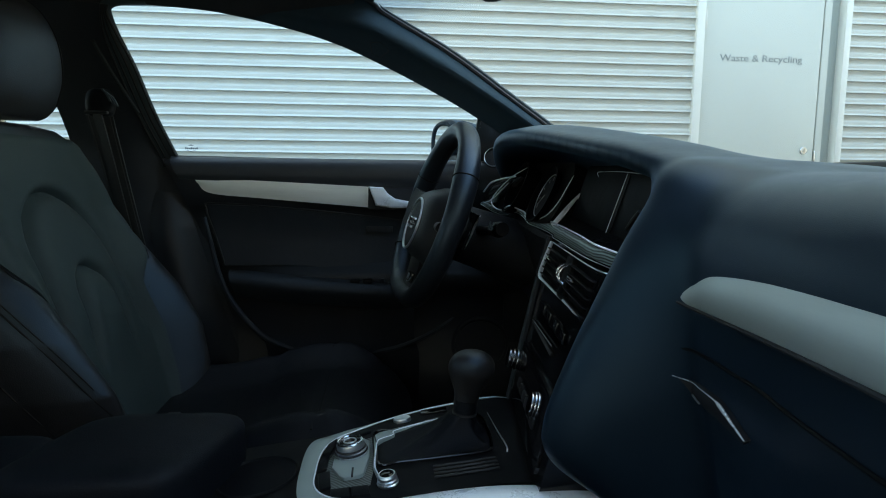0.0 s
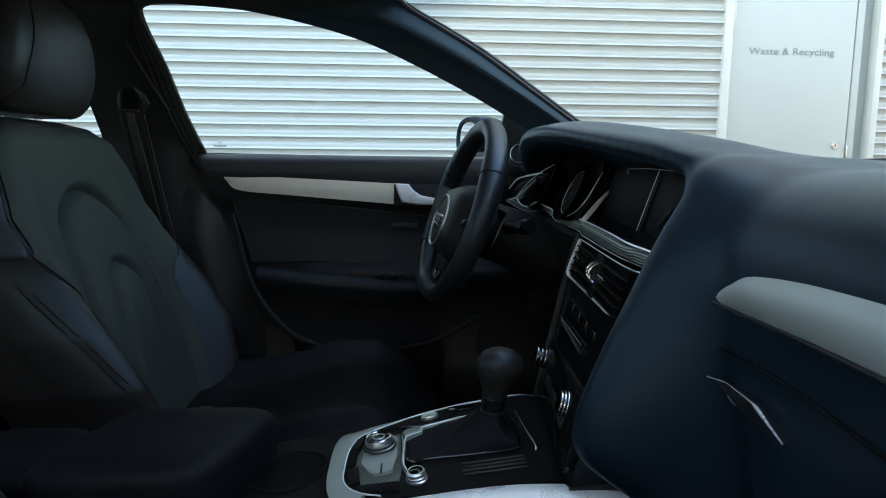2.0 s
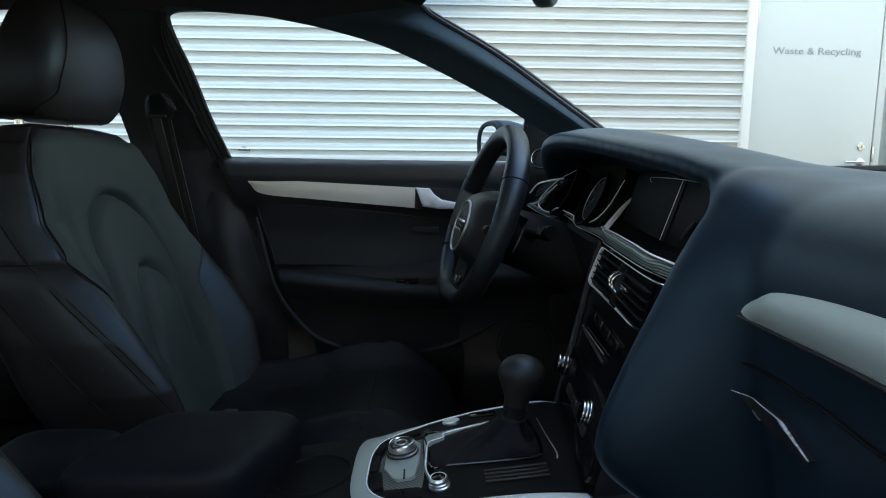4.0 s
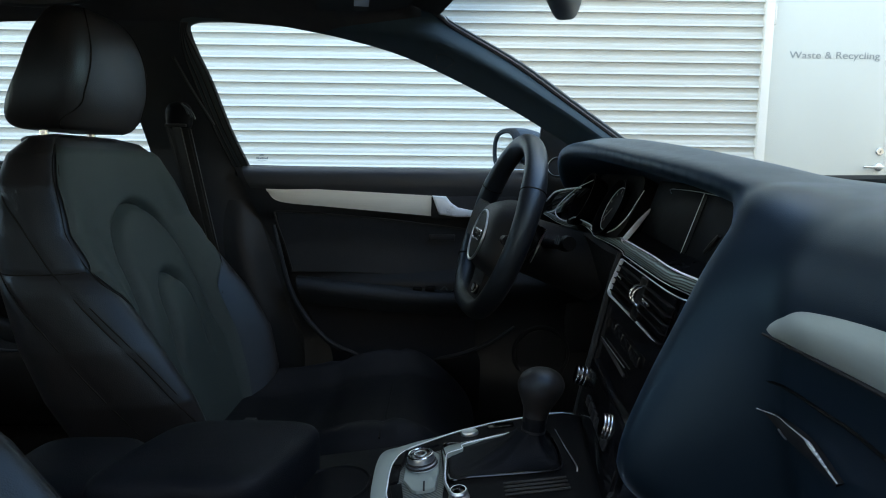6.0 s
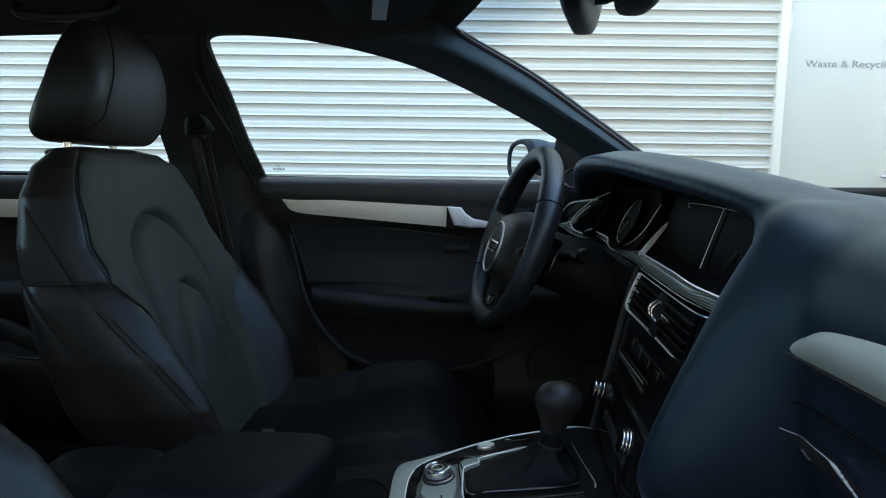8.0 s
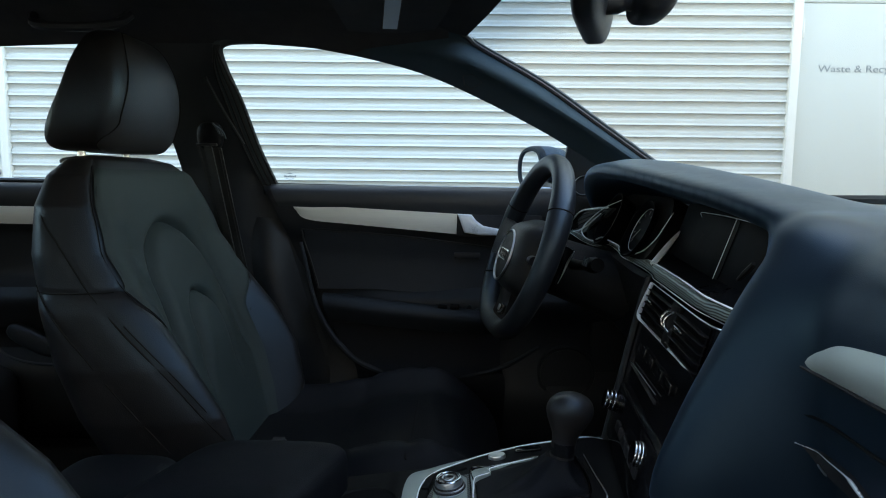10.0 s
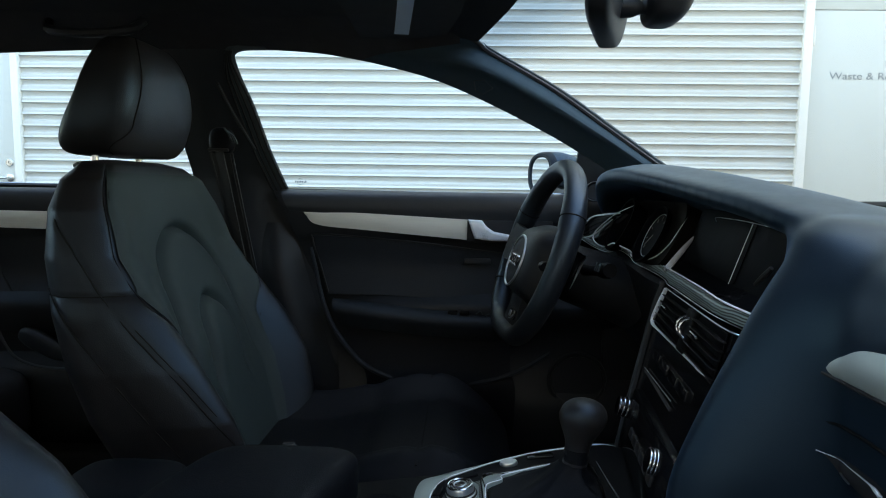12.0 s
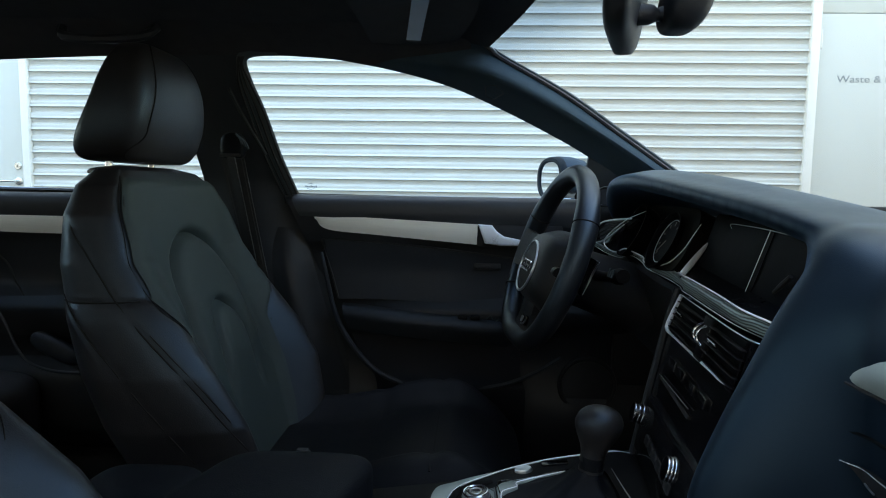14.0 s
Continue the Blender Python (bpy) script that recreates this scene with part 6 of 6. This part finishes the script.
for outline in ([(-0.0925, -0.004), (-0.088, 0.020), (-0.078, 0.034), (-0.079, 0.012), (-0.083, -0.006)], [(-0.0945, -0.050), (-0.0935, -0.008), (-0.084, -0.010), (-0.084, -0.046)], [(-0.088, -0.092), (-0.0935, -0.054), (-0.080, -0.052), (-0.076, -0.088)], [(-0.064, 0.040), (-0.044, 0.052), (-0.036, 0.040), (-0.056, 0.030)], [(-0.074, -0.110), (-0.076, -0.094), (-0.056, -0.095), (-0.054, -0.114)], [(-0.052, -0.114), (-0.054, -0.095), (-0.036, -0.096), (-0.033, -0.116)]):
    part("menu_button", plate(outline, 0.0062, CM, 0.0014), CONSOLE, con, "black menu button")
m = CM @ Matrix.Translation((-0.015, -0.094, 0.003)) @ Matrix.Diagonal((0.72, 0.80, 0.55, 1))
vk = part("volume_knob", lathe(((0.0, 0.0), (0.016, 0.0), (0.0165, 0.003), (0.0145, 0.005), (0.0152, 0.009), (0.0138, 0.011), (0.0143, 0.016), (0.0125, 0.020), (0.0, 0.019)), m, 32), SATIN, con, "small ribbed satin volume knob")
part("knob_cap", lathe(((0.0, 0.0), (0.0108, 0.0), (0.0095, 0.0014), (0.0, 0.002)), m @ Matrix.Translation((0, 0, 0.0199)), 24), GLOSS, vk)
part("start_button", lathe(((0.0, 0.0), (0.0145, 0.0), (0.0145, 0.003), (0.013, 0.0045), (0.0, 0.004)), CM @ Matrix.Translation((0.005, 0.066, 0.003)) @ Matrix.Diagonal((0.82, 0.62, 1, 1)), 28), SATIN, con, "oval satin start button")
part("parking_switch", plate(rounded(0.036, 0.014, 0.004, 3, 0.048, 0.080), 0.006, CM, 0.0015), GLOSS, con, "black parking brake switch")
# gear gate frame and gaiter
gate = [(-0.029, 0.034), (-0.026, -0.015), (-0.023, -0.056), (0.001, -0.056), (0.057, -0.060), (0.097, -0.060), (0.106, -0.046), (0.108, 0.005), (0.100, 0.046), (0.055, 0.050), (0.0, 0.032)]
part("gate_frame", tube([CM @ Vector((x, y, 0.006)) for x, y in gate], 0.0018, 90, 8, True), GLOSS, con, "satin frame round the gear gaiter")
part("gate_corner", plate([(-0.032, 0.022), (-0.0305, -0.020), (-0.0315, -0.058), (-0.0265, -0.082), (-0.0235, -0.082), (-0.0285, -0.058), (-0.0272, -0.018), (-0.0255, 0.002), (-0.020, 0.008), (-0.006, 0.014), (-0.005, 0.025), (0.026, 0.036), (0.0575, 0.0445), (0.0575, 0.0485), (0.026, 0.042), (-0.006, 0.035), (-0.024, 0.030)], 0.0075, CM, 0.0012), FRAME, con, "satin metal corner of the gear gate")
for k in range(4):
    part("rubber_rib", box(0.035, 0.106, -0.077 - 0.008 * k, -0.073 - 0.008 * k, 0.003, 0.0055, 0.001, 1, CM), RUBBER, con)
part("side_trim", tube([CM @ Vector(p) for p in ((0.1165, 0.048, 0.005), (0.1190, -0.005, 0.005), (0.1220, -0.052, 0.005), (0.1205, -0.064, 0.003))], [0.0004, 0.0008, 0.0010, 0.0009], 30, 6), SATIN, con)
part("cross_trim", tube([CM @ Vector(p) for p in ((0.114, 0.1005, 0.005), (0.135, 0.098, 0.005), (0.152, 0.0905, 0.004))], [0.0011, 0.0008, 0.0004], 16, 6), SATIN, con)
gt = []
for f in np.linspace(0, 1, 16):
    sq = 1 - f
    cx, cy = 0.042 + 0.038 * f, -0.002
    hx, hy = 0.064 * (1 - f) ** 1.4 + 0.017 * (1 - (1 - f) ** 1.4), 0.046 * (1 - f) ** 1.3 + 0.015 * (1 - (1 - f) ** 1.3)
    ring = []
    for a in np.linspace(0, 2 * math.pi, 48, endpoint=False):
        p = 0.35 + 0.65 * f
        ca, sa = (math.copysign(abs(q) ** p, q) for q in (math.cos(a), math.sin(a)))
        w = 1 + 0.10 * math.sin(math.pi * f) * math.sin(7 * a + 3 * f)
        ring.append(tuple(CM @ Vector((cx + hx * ca * w, cy + hy * sa * w, 0.003 + 0.030 * f ** 1.6))))
    gt.append(ring)
gear = thing("gear_lever", "black gear lever with leather knob and gaiter", "gear lever")
part("gaiter", rings(gt), SHADE_LEATHER, gear, "folded black leather gaiter")
GM = CM @ Matrix.Translation((0.082, -0.004, 0.030)) @ Matrix.Rotation(radians(12), 4, "Y")
part("collar", lathe(((0.0, 0.0), (0.0148, 0.0), (0.0148, 0.003), (0.0, 0.003)), GM, 24), LATCH, gear, "thin dark collar")
part("shaft", lathe(((0.0, 0.003), (0.0140, 0.003), (0.0142, 0.01), (0.0142, 0.018), (0.0, 0.020)), GM, 24), SHADE_LEATHER, gear)
kg = []
for f in 1 - (1 - np.linspace(0, 1, 30)) ** 1.5:
    z = 0.012 + 0.068 * f
    r = (0.50 + 0.48 * step(0.10, 0.72, f)) * max(0.0, 1 - max(0.0, (f - 0.55) / 0.45) ** 3.2) ** 0.5 + 0.01
    hx, hy = 0.029 * r, 0.0255 * r
    kg.append([tuple(GM @ Vector((hx * math.cos(a) + 0.004 * f, hy * math.sin(a), z))) for a in np.linspace(0, 2 * math.pi, 32, endpoint=False)])
part("knob", rings(kg), LEATHER, gear, "black leather gear knob")

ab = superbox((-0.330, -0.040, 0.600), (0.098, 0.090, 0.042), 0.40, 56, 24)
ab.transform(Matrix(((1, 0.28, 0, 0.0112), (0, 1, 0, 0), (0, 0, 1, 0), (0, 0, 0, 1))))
arm = part("armrest", ab, SHADE_LEATHER, con, "padded black leather armrest")
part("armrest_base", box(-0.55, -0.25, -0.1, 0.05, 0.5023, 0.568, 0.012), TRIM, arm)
part("armrest_hinge", superbox((-0.500, -0.025, 0.585), (0.072, 0.070, 0.036), 0.5, 40, 20), SHADE_LEATHER, arm)
part("armrest_seam", tube([(x, 0.050, 0.612) for x in (-0.37, -0.31, -0.25)], 0.0015, 10, 6), THREAD, arm)
cup = part("cup_holder", lathe(((0.0, 0.0), (0.043, 0.0), (0.045, 0.0022), (0.047, 0.0022), (0.048, 0.0), (0.0, -0.002)), CM @ Matrix.Translation((-0.165, -0.030, 0.0008)), 40), CONSOLE, con, "round black cup holder")
# near-black disc for the shade inside; no hollow is cut here
part("cup_shade", lathe(((0.0, 0.0), (0.0425, 0.0), (0.0, 0.0006)), CM @ Matrix.Translation((-0.165, -0.030, 0.0014)), 36), SCREEN, cup)


# ---------------------------------------------------------------- overhead
mir = thing("rear_view_mirror", "black rear-view mirror hanging at the windscreen", "mirror")
hb = superbox((0, 0, 0), (0.018, 0.110, 0.064), 0.42, 40, 24, 0.008, -0.1)
hb.transform(Matrix.Translation((0.071, 0.0, 1.205)) @ Matrix.Rotation(radians(-17), 4, "Z"))
part("housing", hb, TRIM, mir, "black mirror housing")
part("joint", tube([(0.070, -0.005, 1.172), (0.094, -0.005, 1.172), (0.103, -0.004, 1.172), (0.125, 0.0, 1.176)], [0.013, 0.011, 0.007, 0.014], 16, 12), TRIM, mir)
part("sensor_cover", superbox((0.139, 0.0, 1.209), (0.026, 0.040, 0.056), 0.6, 36, 22, 0.012), TRIM, mir, "black rain sensor cover at the glass")
vis = thing("sun_visor", "black folded sun visor with a small printed sticker", "sun visor")
vis_b = part("visor_board", sheet([[(-0.298, 0.50, 1.257), (-0.301, 0.34, 1.267), (-0.306, 0.14, 1.268)], [(-0.207, 0.505, 1.255), (-0.202, 0.34, 1.265), (-0.197, 0.14, 1.267)], [(-0.130, 0.485, 1.258), (-0.100, 0.34, 1.263), (-0.086, 0.14, 1.265)]], 16, 24, 0.014), HEADLINER, vis, "black cloth visor board")
part("sticker", sheet([[(-0.222, 0.42, 1.2435), (-0.190, 0.20, 1.2585)], [(-0.196, 0.42, 1.2425), (-0.164, 0.20, 1.2575)]], 4, 8, 0.001), STICKER, vis_b, "pale blue printed sticker")
part("airbag_mark", tube([(-0.0753, 0.5474, 1.1831), (-0.0660, 0.5380, 1.1832), (-0.0567, 0.5306, 1.1826), (-0.0470, 0.5380, 1.1765), (-0.0389, 0.5466, 1.1699), (-0.0480, 0.5680, 1.1665), (-0.0564, 0.5880, 1.1636), (-0.0640, 0.5870, 1.1668), (-0.0718, 0.5854, 1.1700), (-0.0738, 0.5660, 1.1765)], 0.0008, 60, 6, True), RUBBER, car, "small moulded airbag mark")
